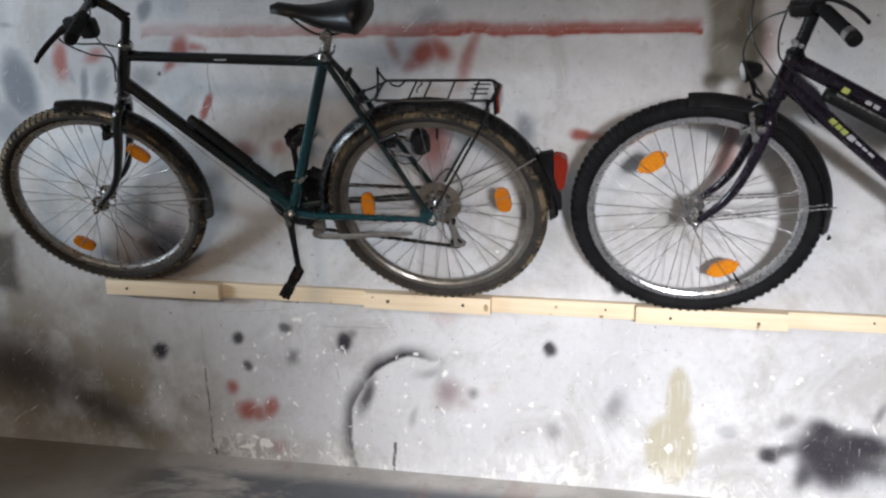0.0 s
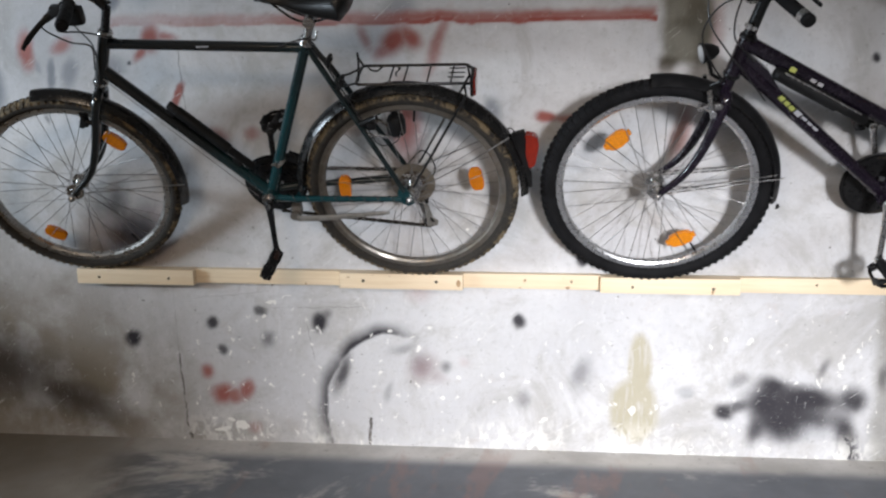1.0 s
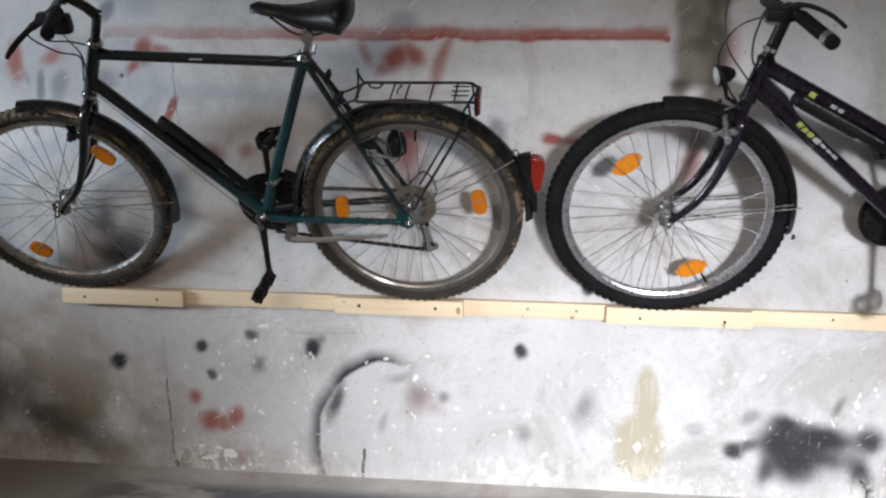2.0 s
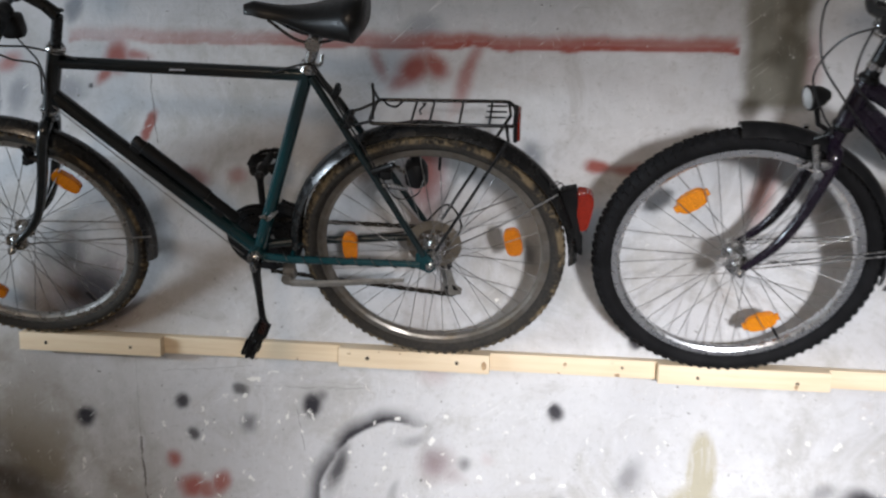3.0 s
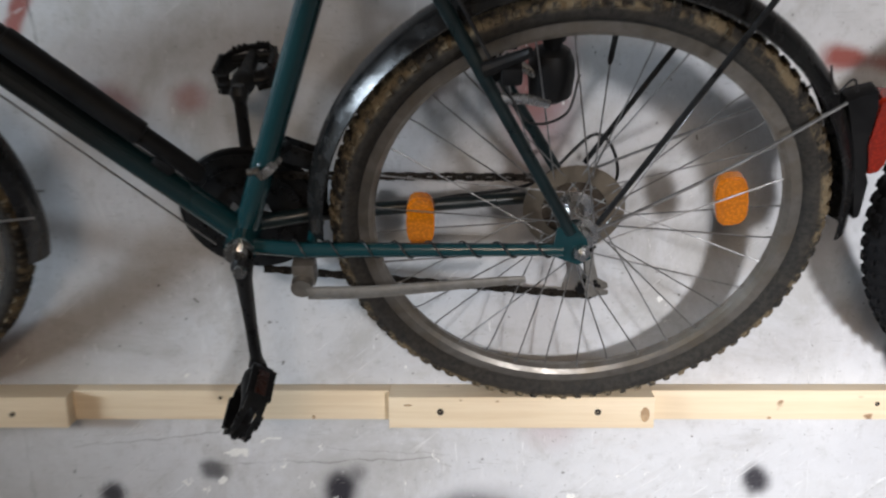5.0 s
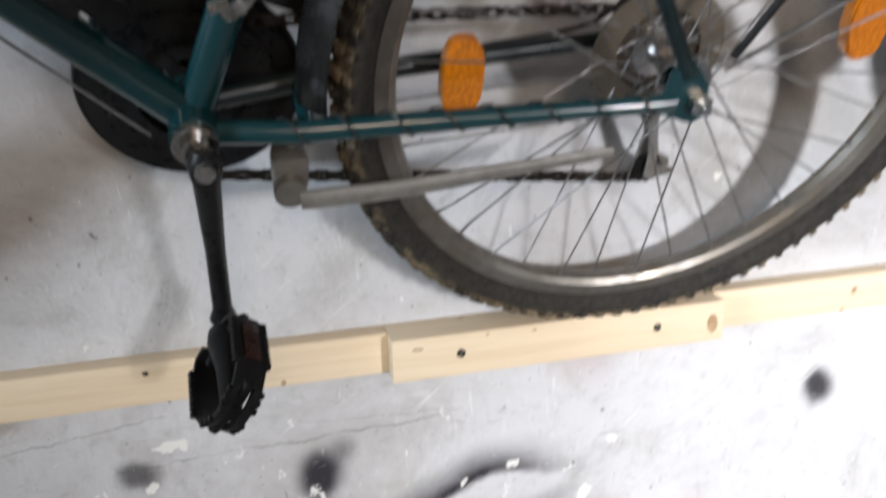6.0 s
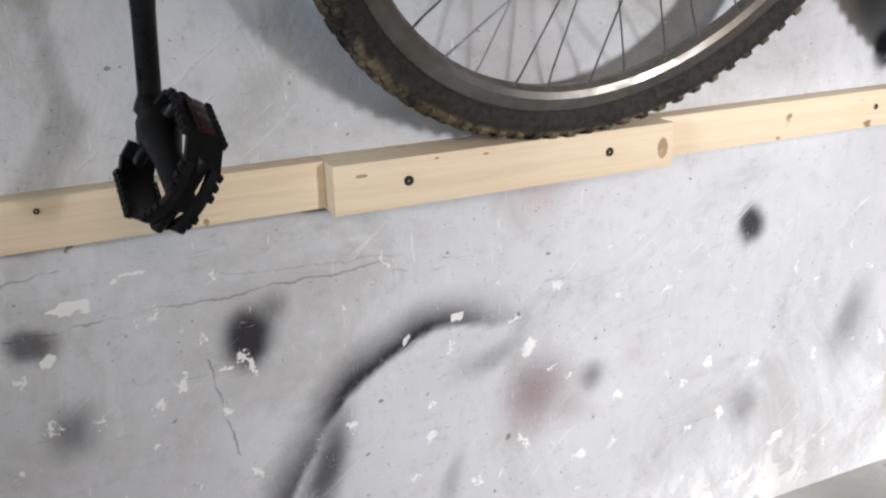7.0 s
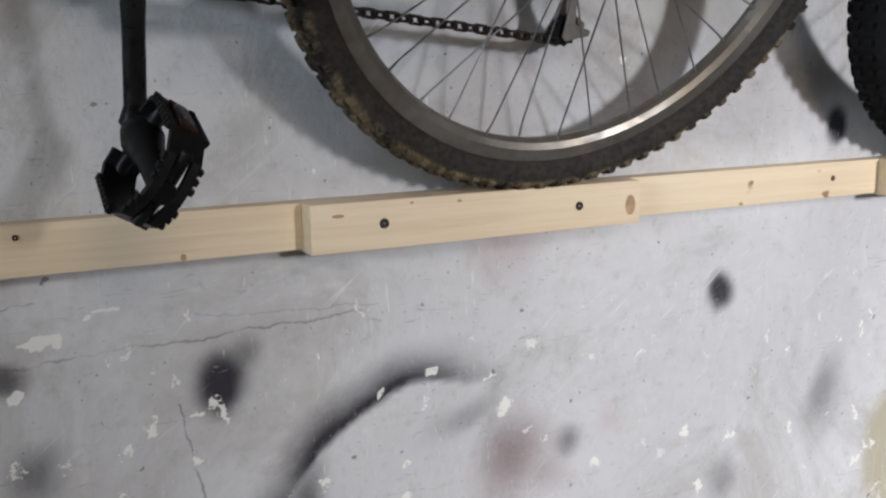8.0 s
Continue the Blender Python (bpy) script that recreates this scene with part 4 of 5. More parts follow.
def teal_bicycle():
    b = bicycle("old touring bicycle, dark teal frame and muddy tyres, on wall rail", LEAN1)
    REAR, FRONT, BB = (0.072, 0.319), (-0.982, 0.329), (-0.365, 0.303)
    SEAT, HEAD_T, HEAD_B = P(-0.186, 0.783), P(-0.753, 0.826), P(-0.806, 0.684)
    steer = about(HEAD_B, HEAD_T, 7)

    # frame
    bm = BM()
    bbp = P(*BB)
    tube(bm, [bbp, SEAT + (SEAT - bbp).normalized() * 0.022], 0.0155, 16)
    tube(bm, [P(-0.192, 0.775), P(-0.755, 0.797)], 0.0145, 16)
    tube(bm, [bbp, P(-0.785, 0.715)], 0.0175, 16)
    tube(bm, [HEAD_B, HEAD_B.lerp(HEAD_T, 0.06), HEAD_T.lerp(HEAD_B, 0.06), HEAD_T], [0.0205, 0.018, 0.018, 0.0205], 16)
    disc(bm, bbp, (0, 1, 0), 0.021, 0.072, 18)
    for s in (-1, 1):
        if s > 0:
            tube(bm, [P(-0.35, 0.303, s * 0.026), P(-0.28, 0.306, s * 0.040), P(0.05, 0.318, s * 0.060)], [0.0105, 0.0105, 0.008], 12)
        outline(bm, [(0.035, 0.31), (0.04, 0.35), (0.06, 0.36), (0.078, 0.335), (0.085, 0.305), (0.07, 0.295)], -s * 0.058, -s * 0.062)
    tube(bm, [P(-0.115, 0.668, -0.034), P(-0.115, 0.668, 0.034)], 0.007, 10)
    tube(bm, [P(-0.272, 0.307, -0.04), P(-0.272, 0.307, 0.04)], 0.007, 10)
    fr = part("frame", bm, M_TEAL, b, "teal steel frame fading to black at the head", smooth=40)
    for s in (-1, 1):
        bm = BM()
        tube(bm, [P(-0.176, 0.775, s * 0.014), P(-0.13, 0.70, s * 0.030), P(0.058, 0.345, s * 0.060)], [0.0085, 0.0085, 0.0075], 12)
        part("seat_stay", bm, M_TEAL_DARK, fr, "blackish teal seat stay")
    bm = BM()
    tube(bm, [P(-0.35, 0.303, -0.026), P(-0.28, 0.306, -0.040), P(0.05, 0.318, -0.060)], [0.0105, 0.0105, 0.008], 12)
    part("chain_stay", bm, M_TEAL_DARK, fr, "blackish teal chain stay")
    for x, z, n in ((-0.138, 0.735, 0.022), (-0.113, 0.668, 0.030)):
        bm = BM()
        tube(bm, [P(x + 0.012, z + 0.006, -n), P(x + 0.012, z + 0.006, n)], 0.0065, 10)
        slab(bm, (0.016, 0.020, 0.026), Matrix.Translation(P(x + 0.016, z + 0.008, n)) @ Matrix.Rotation(0.55, 4, "Y"), 0.004)
        part("stay_clip", bm, M_BLACK, fr, "black clip on the seat stays")
    # lamp wire wound round the near chain stay
    a, d = P(-0.30, 0.3055, 0.037), P(0.045, 0.3178, 0.0598) - P(-0.30, 0.3055, 0.037)
    wind = []
    for i in range(97):
        t = i / 96
        r = 0.0118 - 0.0022 * t
        wind.append(a + d * t + Vector((0, math.cos(t * 50), math.sin(t * 50))) * r)
    bm = BM()
    tube(bm, wind, 0.0013, 6)
    part("lamp_wire", bm, M_CABLE, fr, "thin black wire wound round the stay")
    bm = BM()
    disc(bm, bbp + Vector((0, -0.040, 0)), (0, 1, 0), 0.0195, 0.010, 18)
    disc(bm, bbp + Vector((0, -0.047, 0)), (0, 1, 0), 0.012, 0.012, 14)
    part("bottom_bracket_cup", bm, M_CHROME, fr)
    bm = BM()
    up = (SEAT - bbp).normalized()
    for k in (0.0, 0.012):
        m = Matrix.Translation(SEAT + up * (0.006 + k)) @ up.to_track_quat("Z", "Y").to_matrix().to_4x4()
        bmesh.ops.create_cone(bm, cap_ends=True, segments=18, radius1=0.0195, radius2=0.0185, depth=0.009, matrix=m)
    tube(bm, bend([P(-0.165, 0.80, 0.012), P(-0.148, 0.812, 0.03), P(-0.140, 0.835, 0.03)]), 0.004, 8)
    part("seat_clamp", bm, M_CHROME, fr)
    bm = BM()
    slab(bm, (0.035, 0.001, 0.004), Matrix.Translation(P(-0.475, 0.789, 0.0147)))
    part("tube_sticker", bm, M_PALE, fr)
    for hb, s in ((HEAD_B, -1), (HEAD_T, 1)):
        bm = BM()
        ax = (HEAD_T - HEAD_B).normalized()
        tube(bm, [hb, hb + ax * s * 0.006, hb + ax * s * 0.014], [0.0225, 0.0225, 0.0175], 18)
        part("headset_cup", bm, M_CHROME, fr)

    # seat
    bm = BM()
    tube(bm, [SEAT, P(-0.163, 0.846)], 0.0128, 14)
    part("seatpost", bm, M_CHROME, b)
    make_saddle(b, -0.306, -0.045, 0.947, (-0.161, 0.85), M_SADDLE, "thick black padded saddle")

    # wheels
    make_wheel(b, REAR, 0.2835, 0.3195, 0.050, M_ALU_DIRTY, M_MUD, True, [(178.5, 0.203, 0.078, 0.037), (9.5, 0.198, 0.076, 0.042)], M_ORANGE, 4, None, True)
    make_wheel(b, FRONT, 0.2835, 0.3195, 0.050, M_ALU_WORN, M_MUD, True, [(44, 0.222, 0.075, 0.038), (234, 0.212, 0.070, 0.038)], M_ORANGE, 1, steer)

    # mudguards
    g = make_guard(b, REAR, 0.350, -2, 181, 0.064, M_GUARD, "dusty black rear mudguard")
    o = P(*REAR)
    stay(g, P(0.088, 0.352, 0.066) - o, P(0.368, 0.505, 0.03) - o, 0.0022, M_SPOKE, mid=P(0.24, 0.43, 0.05) - o)
    stay(g, P(0.088, 0.352, -0.066) - o, P(0.368, 0.505, -0.03) - o, 0.0022, M_SPOKE)
    g = make_guard(b, FRONT, 0.342, -14, 96, 0.060, M_GUARD, "dusty black front mudguard", steer)
    o = P(*FRONT)
    for s in (-1, 1):
        stay(g, P(-0.982, 0.335, s * 0.052) - o, P(-0.642, 0.33, s * 0.03) - o, 0.0018)

    # fork, stem and handlebar
    bm = BM()
    ax = (HEAD_T - HEAD_B).normalized()
    cr = HEAD_B - ax * 0.03
    tube(bm, [HEAD_B - ax * 0.008, cr], 0.0165, 14)
    for s in (-1, 1):
        tube(bm, bend([cr + Vector((0, -s * 0.018, 0)), cr + Vector((-0.008, -s * 0.043, -0.028)), P(-0.862, 0.50, s * 0.050), P(-0.905, 0.405, s * 0.051), P(-0.972, 0.338, s * 0.052)], 5),
             [0.0145] * 5 + [0.0145, 0.014, 0.0138, 0.0135, 0.013, 0.0125, 0.0122, 0.012, 0.0115, 0.011] + [0.0105, 0.010, 0.0095, 0.009, 0.0085, 0.008], 12)
        outline(bm, [(-0.99, 0.322), (-0.988, 0.338), (-0.972, 0.345), (-0.965, 0.333), (-0.974, 0.32)], -s * 0.050, -s * 0.054)
    fork = part("fork", bm, M_TEAL, b, "dark fork with teal ends", steer, 40)
    bm = BM()
    top = P(-0.726, 0.905)
    tube(bm, [HEAD_T, HEAD_T + ax * 0.012], 0.016, 12)
    tube(bm, [HEAD_T, top], 0.0125, 14)
    tube(bm, [top + (top - HEAD_T).normalized() * 0.014, top, P(-0.748, 0.93), P(-0.79, 0.962)], [0.0125, 0.0165, 0.0135, 0.0145], 14)
    disc(bm, P(-0.795, 0.966), (0, 1, 0), 0.0185, 0.045, 16)
    part("stem", bm, M_STEEL_BLACK, b, "black quill stem", steer)
    bm = BM()
    barpts = [P(-0.735, 0.986, 0.285), P(-0.765, 0.982, 0.17), P(-0.79, 0.970, 0.07), P(-0.795, 0.966, 0), P(-0.79, 0.970, -0.07), P(-0.765, 0.982, -0.17), P(-0.735, 0.986, -0.285)]
    tube(bm, bend(barpts, 4), 0.0112, 12)
    bar = part("handlebar", bm, M_STEEL_BLACK, b, "flat black handlebar", steer)
    for s in (-1, 1):
        bm = BM()
        tube(bm, [P(-0.752, 0.984, s * 0.185), P(-0.751, 0.984, s * 0.19), P(-0.733, 0.986, s * 0.296), P(-0.732, 0.986, s * 0.302)], [0.0145, 0.0165, 0.0165, 0.012], 14)
        part("grip", bm, M_RUBBER, bar, "black rubber grip")
        bm = BM()
        disc(bm, P(-0.76, 0.982, s * 0.165), (0.25, 1, 0), 0.0175, 0.026, 14)
        slab(bm, (0.042, 0.03, 0.026), Matrix.Translation(P(-0.785, 0.972, s * 0.165)), 0.006)
        tube(bm, bend([P(-0.79, 0.968, s * 0.165), P(-0.82, 0.955, s * 0.175), P(-0.845, 0.938, s * 0.205), P(-0.862, 0.922, s * 0.235), P(-0.868, 0.912, s * 0.255)], 4), [0.010] * 5 + [0.0075] * 8 + [0.006] * 3 + [0.0055], 10, 0.7)
        part("brake_lever", bm, M_BLACK, bar, "black brake lever")
        bm = BM()
        slab(bm, (0.045, 0.036, 0.05), Matrix.Translation(P(-0.748, 0.955, s * 0.165)), 0.013)
        part("gear_shifter", bm, M_BLACK, bar)
    cable(b, [P(-0.80, 0.96, 0.155), P(-0.86, 0.90, 0.12), P(-0.83, 0.83, 0.06), P(-0.79, 0.80, 0.026), P(-0.80, 0.73, 0.024)])
    cable(b, [P(-0.80, 0.965, -0.155), P(-0.87, 0.93, -0.10), P(-0.85, 0.86, -0.02), P(-0.785, 0.80, 0.024), P(-0.795, 0.70, 0.03), P(-0.845, 0.62, 0.03)])
    cable(b, [P(-0.77, 0.945, 0.15), P(-0.83, 0.88, 0.10), P(-0.80, 0.845, 0.03), P(-0.735, 0.825, 0.02), P(-0.70, 0.812, 0.017)])
    cable(b, [P(-0.785, 0.70, 0.022), P(-0.70, 0.610, 0.019), P(-0.55, 0.455, 0.019), P(-0.40, 0.300, 0.018)], 0.0014, M_SPOKE)
    cable(b, [P(-0.26, 0.785, 0.015), P(-0.22, 0.80, 0.02), P(-0.175, 0.806, 0.016), P(-0.15, 0.775, 0.014), P(-0.10, 0.69, 0.03)])

    # drive on the wall side
    bm = BM()
    for r0, r1, y in ((0.028, 0.093, 0.048), (0.05, 0.075, 0.042)):
        lathe(bm, [(r0, y), (r1, y), (r1, y + 0.0025), (r0, y + 0.0025)], steps=44)
    part("chainring", bm, M_STEEL_BLACK, b, "black chainrings", Matrix.Translation(P(*BB)), 0)
    bm = BM()
    lathe(bm, [(0.05, 0.056), (0.098, 0.054), (0.100, 0.057), (0.098, 0.060), (0.05, 0.060)], steps=48)
    part("chain_guard", bm, M_BLACK, b, "round black chain guard", Matrix.Translation(P(*BB)))
    bm = BM()
    for k in range(5):
        m = Matrix.Rotation(radians(72 * k + 20), 4, "Y") @ Matrix.Translation((0.045, 0.05, 0))
        slab(bm, (0.07, 0.006, 0.014), m, 0.002)
        disc(bm, m @ Vector((0.026, -0.006, 0)), (0, 1, 0), 0.005, 0.008, 8)
    part("spider", bm, M_STEEL_BLACK, b, at=Matrix.Translation(P(*BB)))

    def chain_run(p, q):
        bm = BM()
        d = q - p
        count = int(d.length / 0.0127)
        rot = d.to_track_quat("X", "Y").to_matrix().to_4x4()
        for i in range(count):
            m = Matrix.Translation(p + d * ((i + 0.5) / count)) @ rot
            wide = 0.0055 if i % 2 else 0.0075
            for s in (-1, 1):
                slab(bm, (0.0138, 0.0012, 0.0068 if i % 2 else 0.0078), m @ Matrix.Translation((0, s * wide / 2, 0)))
            disc(bm, m @ Vector((0.0063, 0, 0)), (0, 1, 0), 0.0032, 0.007, 7)
        part("chain", bm, M_CHAIN, b, "oily brown chain", smooth=0)

    chain_run(P(-0.36, 0.368, -0.043), P(0.07, 0.357, -0.044))
    chain_run(P(-0.36, 0.206, -0.047), P(0.098, 0.146, -0.053))
    bm = BM()
    outline(bm, [(0.082, 0.262), (0.094, 0.266), (0.104, 0.245), (0.114, 0.195), (0.120, 0.172), (0.134, 0.163), (0.136, 0.155), (0.104, 0.136), (0.090, 0.140), (0.086, 0.152), (0.094, 0.172), (0.098, 0.19), (0.090, 0.235)], 0.059, 0.061)
    outline(bm, [(0.091, 0.246), (0.098, 0.248), (0.107, 0.20), (0.113, 0.166), (0.134, 0.159), (0.134, 0.153), (0.106, 0.147), (0.100, 0.152), (0.101, 0.185)], 0.046, 0.048)
    der = part("rear_derailleur", bm, M_GREY_METAL, b, "grey metal gear changer with a black cage")
    for c in ((0.106, 0.157), (0.094, 0.240)):
        bm = BM()
        pts = [((0.0185 if i % 2 else 0.0155) * math.cos(math.pi * i / 11), (0.0185 if i % 2 else 0.0155) * math.sin(math.pi * i / 11)) for i in range(22)]
        outline(bm, pts, -0.003, 0.003)
        part("jockey_wheel", bm, M_BLACK, der, at=Matrix.Translation(P(*c, -0.054)), smooth=0)
    bm = BM()
    slab(bm, (0.034, 0.03, 0.05), Matrix.Translation(P(0.078, 0.272, -0.066)) @ Matrix.Rotation(0.5, 4, "Y"), 0.008)
    part("changer_body", bm, M_BLACK, der)
    cable(b, [P(-0.172, 0.80, 0.016), P(-0.15, 0.772, 0.026), P(-0.115, 0.71, 0.036), P(-0.075, 0.635, 0.042), P(-0.045, 0.575, 0.046)], 0.0022)
    cable(b, [P(-0.25, 0.305, -0.03), P(-0.10, 0.318, -0.058), P(0.02, 0.335, -0.066), P(0.10, 0.405, -0.075), P(0.135, 0.34, -0.078), P(0.10, 0.28, -0.075)])
    bm = BM()
    tube(bm, [P(-0.318, 0.405, 0.0), P(-0.325, 0.415, 0.0)], 0.021, 14)
    disc(bm, P(-0.334, 0.413, 0.018), (1, 0, 0.3), 0.005, 0.016, 8)
    changer = part("front_derailleur", bm, M_CHROME, b, "chrome clamp of the front gear changer")
    bm = BM()
    slab(bm, (0.055, 0.003, 0.028), Matrix.Translation(P(-0.285, 0.395, -0.040)) @ Matrix.Rotation(0.4, 4, "Y"), 0.001)
    slab(bm, (0.055, 0.003, 0.032), Matrix.Translation(P(-0.285, 0.395, -0.054)) @ Matrix.Rotation(0.4, 4, "Y"), 0.001)
    tube(bm, [P(-0.32, 0.412, -0.018), P(-0.298, 0.416, -0.040)], 0.007, 8)
    part("changer_cage", bm, M_STEEL_BLACK, changer, "dark steel changer cage")
    make_crank(b, (-0.359, 0.297), (-0.360, 0.132), 0.060, 0.073, M_STEEL_BLACK, 57, "black steel crank arm")
    make_crank(b, BB, (-0.362, 0.468), -0.068, -0.082, M_STEEL_BLACK, 8, "black steel crank arm")

    # brakes and dynamo
    bm = BM()
    for s in (-1, 1):
        tube(bm, [P(-0.052, 0.560, s * 0.045), P(-0.02, 0.572, s * 0.044), P(0.0, 0.585, s * 0.052)], [0.009, 0.008, 0.006], 10)
        slab(bm, (0.05, 0.011, 0.013), Matrix.Translation(P(-0.035, 0.548, s * 0.026)) @ Matrix.Rotation(-0.9, 4, "Y"), 0.003)
        slab(bm, (0.024, 0.02, 0.022), Matrix.Translation(P(-0.02, 0.555, s * 0.045)), 0.005)
    part("rear_brake", bm, M_BLACK, b, "black cantilever rear brake")
    for s in (-1, 1):
        bm = BM()
        tube(bm, [P(-0.038, 0.525, s * 0.045), P(-0.005, 0.522, s * 0.042), P(0.025, 0.508, s * 0.03)], [0.008, 0.007, 0.005], 10, 0.6)
        part("brake_bridge", bm, M_CHROME, b, "dull metal brake bracket")
    bm = BM()
    lathe(bm, [(0.0005, -0.044), (0.016, -0.043), (0.027, -0.034), (0.029, -0.010), (0.028, 0.008), (0.022, 0.022), (0.012, 0.027), (0.012, 0.037), (0.016, 0.038), (0.016, 0.05), (0.0005, 0.051)], steps=24)
    part("dynamo", bm, M_BLACK, b, "black bottle dynamo", Matrix.Translation(P(0.034, 0.515, -0.05)) @ Matrix.Rotation(radians(90), 4, "X") @ Matrix.Rotation(radians(-8), 4, "Y"))
    cable(b, [P(-0.03, 0.55, 0.05), P(0.0, 0.50, 0.056), P(0.045, 0.495, 0.03), P(0.062, 0.53, 0.0)], 0.0016)
    bm = BM()
    for s in (-1, 1):
        tube(bm, [P(-0.845, 0.575, s * 0.05), P(-0.868, 0.585, s * 0.052), P(-0.872, 0.615, s * 0.056)], [0.009, 0.008, 0.006], 10)
        slab(bm, (0.016, 0.012, 0.052), Matrix.Translation(P(-0.882, 0.574, s * 0.028)) @ Matrix.Rotation(0.5, 4, "Y"), 0.004)
        slab(bm, (0.022, 0.026, 0.024), Matrix.Translation(P(-0.872, 0.578, s * 0.045)), 0.005)
    part("front_brake", bm, M_BLACK, b, "black cantilever front brake", steer)

    # luggage rack
    bm = BM()
    for s in (-1, 1):
        tube(bm, [P(-0.04, 0.69, s * 0.06), P(0.245, 0.69, s * 0.06), P(0.258, 0.686, s * 0.052)], 0.0042, 9)
    tube(bm, bend([P(0.25, 0.69, -0.06), P(0.266, 0.683, -0.045), P(0.268, 0.68, 0), P(0.266, 0.683, 0.045), P(0.25, 0.69, 0.06)]), 0.0042, 9)
    tube(bm, bend([P(-0.035, 0.69, -0.06), P(-0.046, 0.69, -0.05), P(-0.048, 0.69, 0), P(-0.046, 0.69, 0.05), P(-0.035, 0.69, 0.06)]), 0.0042, 9)
    rack = part("luggage_rack", bm, M_STEEL_BLACK, b, "black wire luggage rack")
    for x in (0.045, 0.085, 0.15, 0.215):
        bm = BM()
        tube(bm, [P(x, 0.692, -0.06), P(x, 0.692, 0.06)], 0.0028, 8)
        part("rack_rod", bm, M_STEEL_BLACK, rack)
    bm = BM()
    tube(bm, bend([P(-0.04, 0.695, -0.045), P(-0.048, 0.735, -0.02), P(-0.044, 0.755, 0.0), P(-0.04, 0.735, 0.02), P(-0.04, 0.695, 0.05)]), 0.0032, 8)
    tube(bm, bend([P(-0.03, 0.695, -0.05), P(-0.02, 0.69, -0.034), P(0.0, 0.688, -0.03), P(0.012, 0.692, -0.05)]), 0.0028, 8)
    part("spring_clip", bm, M_STEEL_BLACK, rack, "black sprung wire clip")
    bm = BM()
    tube(bm, bend([P(0.06, 0.693, -0.035), P(0.068, 0.70, -0.02), P(0.058, 0.695, 0.0), P(0.064, 0.70, 0.03)]), 0.0022, 8)
    part("wire_hook", bm, M_STEEL_BLACK, rack)
    for y in (-0.028, 0.0, 0.028):
        bm = BM()
        tube(bm, [P(0.205, 0.694, y), P(0.25, 0.694, y)], 0.0022, 7)
        part("rack_rod", bm, M_STEEL_BLACK, rack)
    for s in (-1, 1):
        bm = BM()
        tube(bm, [P(0.252, 0.688, s * 0.06), P(0.256, 0.655, s * 0.062), P(0.088, 0.365, s * 0.07)], 0.0038, 8)
        part("rack_leg", bm, M_STEEL_BLACK, rack)
        bm = BM()
        tube(bm, [P(-0.045, 0.69, s * 0.05), P(-0.085, 0.675, s * 0.04), P(-0.112, 0.672, s * 0.03)], 0.0035, 8)
        part("rack_strut", bm, M_STEEL_BLACK, rack)
    bm = BM()
    slab(bm, (0.010, 0.088, 0.052), Matrix.Translation(P(0.270, 0.666)), 0.004)
    part("reflector_housing", bm, M_BLACK, rack)
    bm = BM()
    slab(bm, (0.008, 0.082, 0.046), Matrix.Translation(P(0.277, 0.666)), 0.003)
    part("rear_reflector", bm, M_RED, rack, "wide red rear reflector")

    # tail light on the mudguard
    bm = BM()
    outline(bm, [(0.372, 0.500), (0.392, 0.505), (0.410, 0.512), (0.416, 0.49), (0.420, 0.395), (0.430, 0.385), (0.432, 0.328), (0.422, 0.326), (0.410, 0.385), (0.396, 0.44)], -0.014, 0.014)
    bmesh.ops.bevel(bm, geom=list(bm.edges), offset=0.003, segments=1, affect="EDGES")
    tail = part("tail_light", bm, M_BLACK, b, "black tail light housing on the rear mudguard")
    bm = BM()
    outline(bm, [(0.411, 0.503), (0.438, 0.500), (0.449, 0.490), (0.452, 0.468), (0.449, 0.450), (0.441, 0.404), (0.435, 0.396), (0.420, 0.396), (0.414, 0.44)], -0.017, 0.017)
    bmesh.ops.bevel(bm, geom=list(bm.edges), offset=0.004, segments=2, affect="EDGES")
    part("red_lens", bm, M_RED, tail, "red tail light lens")
    cable(b, [P(0.385, 0.51, 0.012), P(0.372, 0.53, 0.02), P(0.355, 0.512, 0.02), P(0.345, 0.545, 0.015)], 0.0014)

    # kickstand
    bm = BM()
    slab(bm, (0.032, 0.030, 0.038), Matrix.Translation(P(-0.288, 0.255, 0.018)), 0.008)
    disc(bm, P(-0.29, 0.245, 0.038), (0, 1, 0), 0.0145, 0.016, 16)
    tube(bm, [P(-0.285, 0.29, 0.01), P(-0.285, 0.262, 0.012)], 0.008, 10)
    ks = part("kickstand", bm, M_GREY_METAL, b, "dull grey folded kickstand")
    bm = BM()
    tube(bm, bend([P(-0.282, 0.238, 0.046), P(-0.20, 0.243, 0.05), P(-0.10, 0.254, 0.052), P(0.005, 0.264, 0.052)], 4), [0.0100, 0.0105, 0.0103, 0.010, 0.0098, 0.0095, 0.009, 0.0085, 0.008, 0.0075, 0.0072, 0.0068, 0.005], 12, 0.55)
    part("stand_leg", bm, M_GREY_METAL, ks)

    # pump on the down tube
    bm = BM()
    d = (P(-0.365, 0.303) - P(-0.785, 0.715)).normalized()
    up = Vector((0.70, 0, 0.714))
    a = P(-0.648, 0.583) + up * 0.035
    tube(bm, [a, a + d * 0.006, a + d * 0.03, a + d * 0.031, a + d * 0.215, a + d * 0.216, a + d * 0.30, a + d * 0.305], [0.010, 0.0135, 0.0135, 0.016, 0.016, 0.0125, 0.0125, 0.009], 14)
    pump = part("air_pump", bm, M_BLACK, b, "black plastic air pump on the down tube")
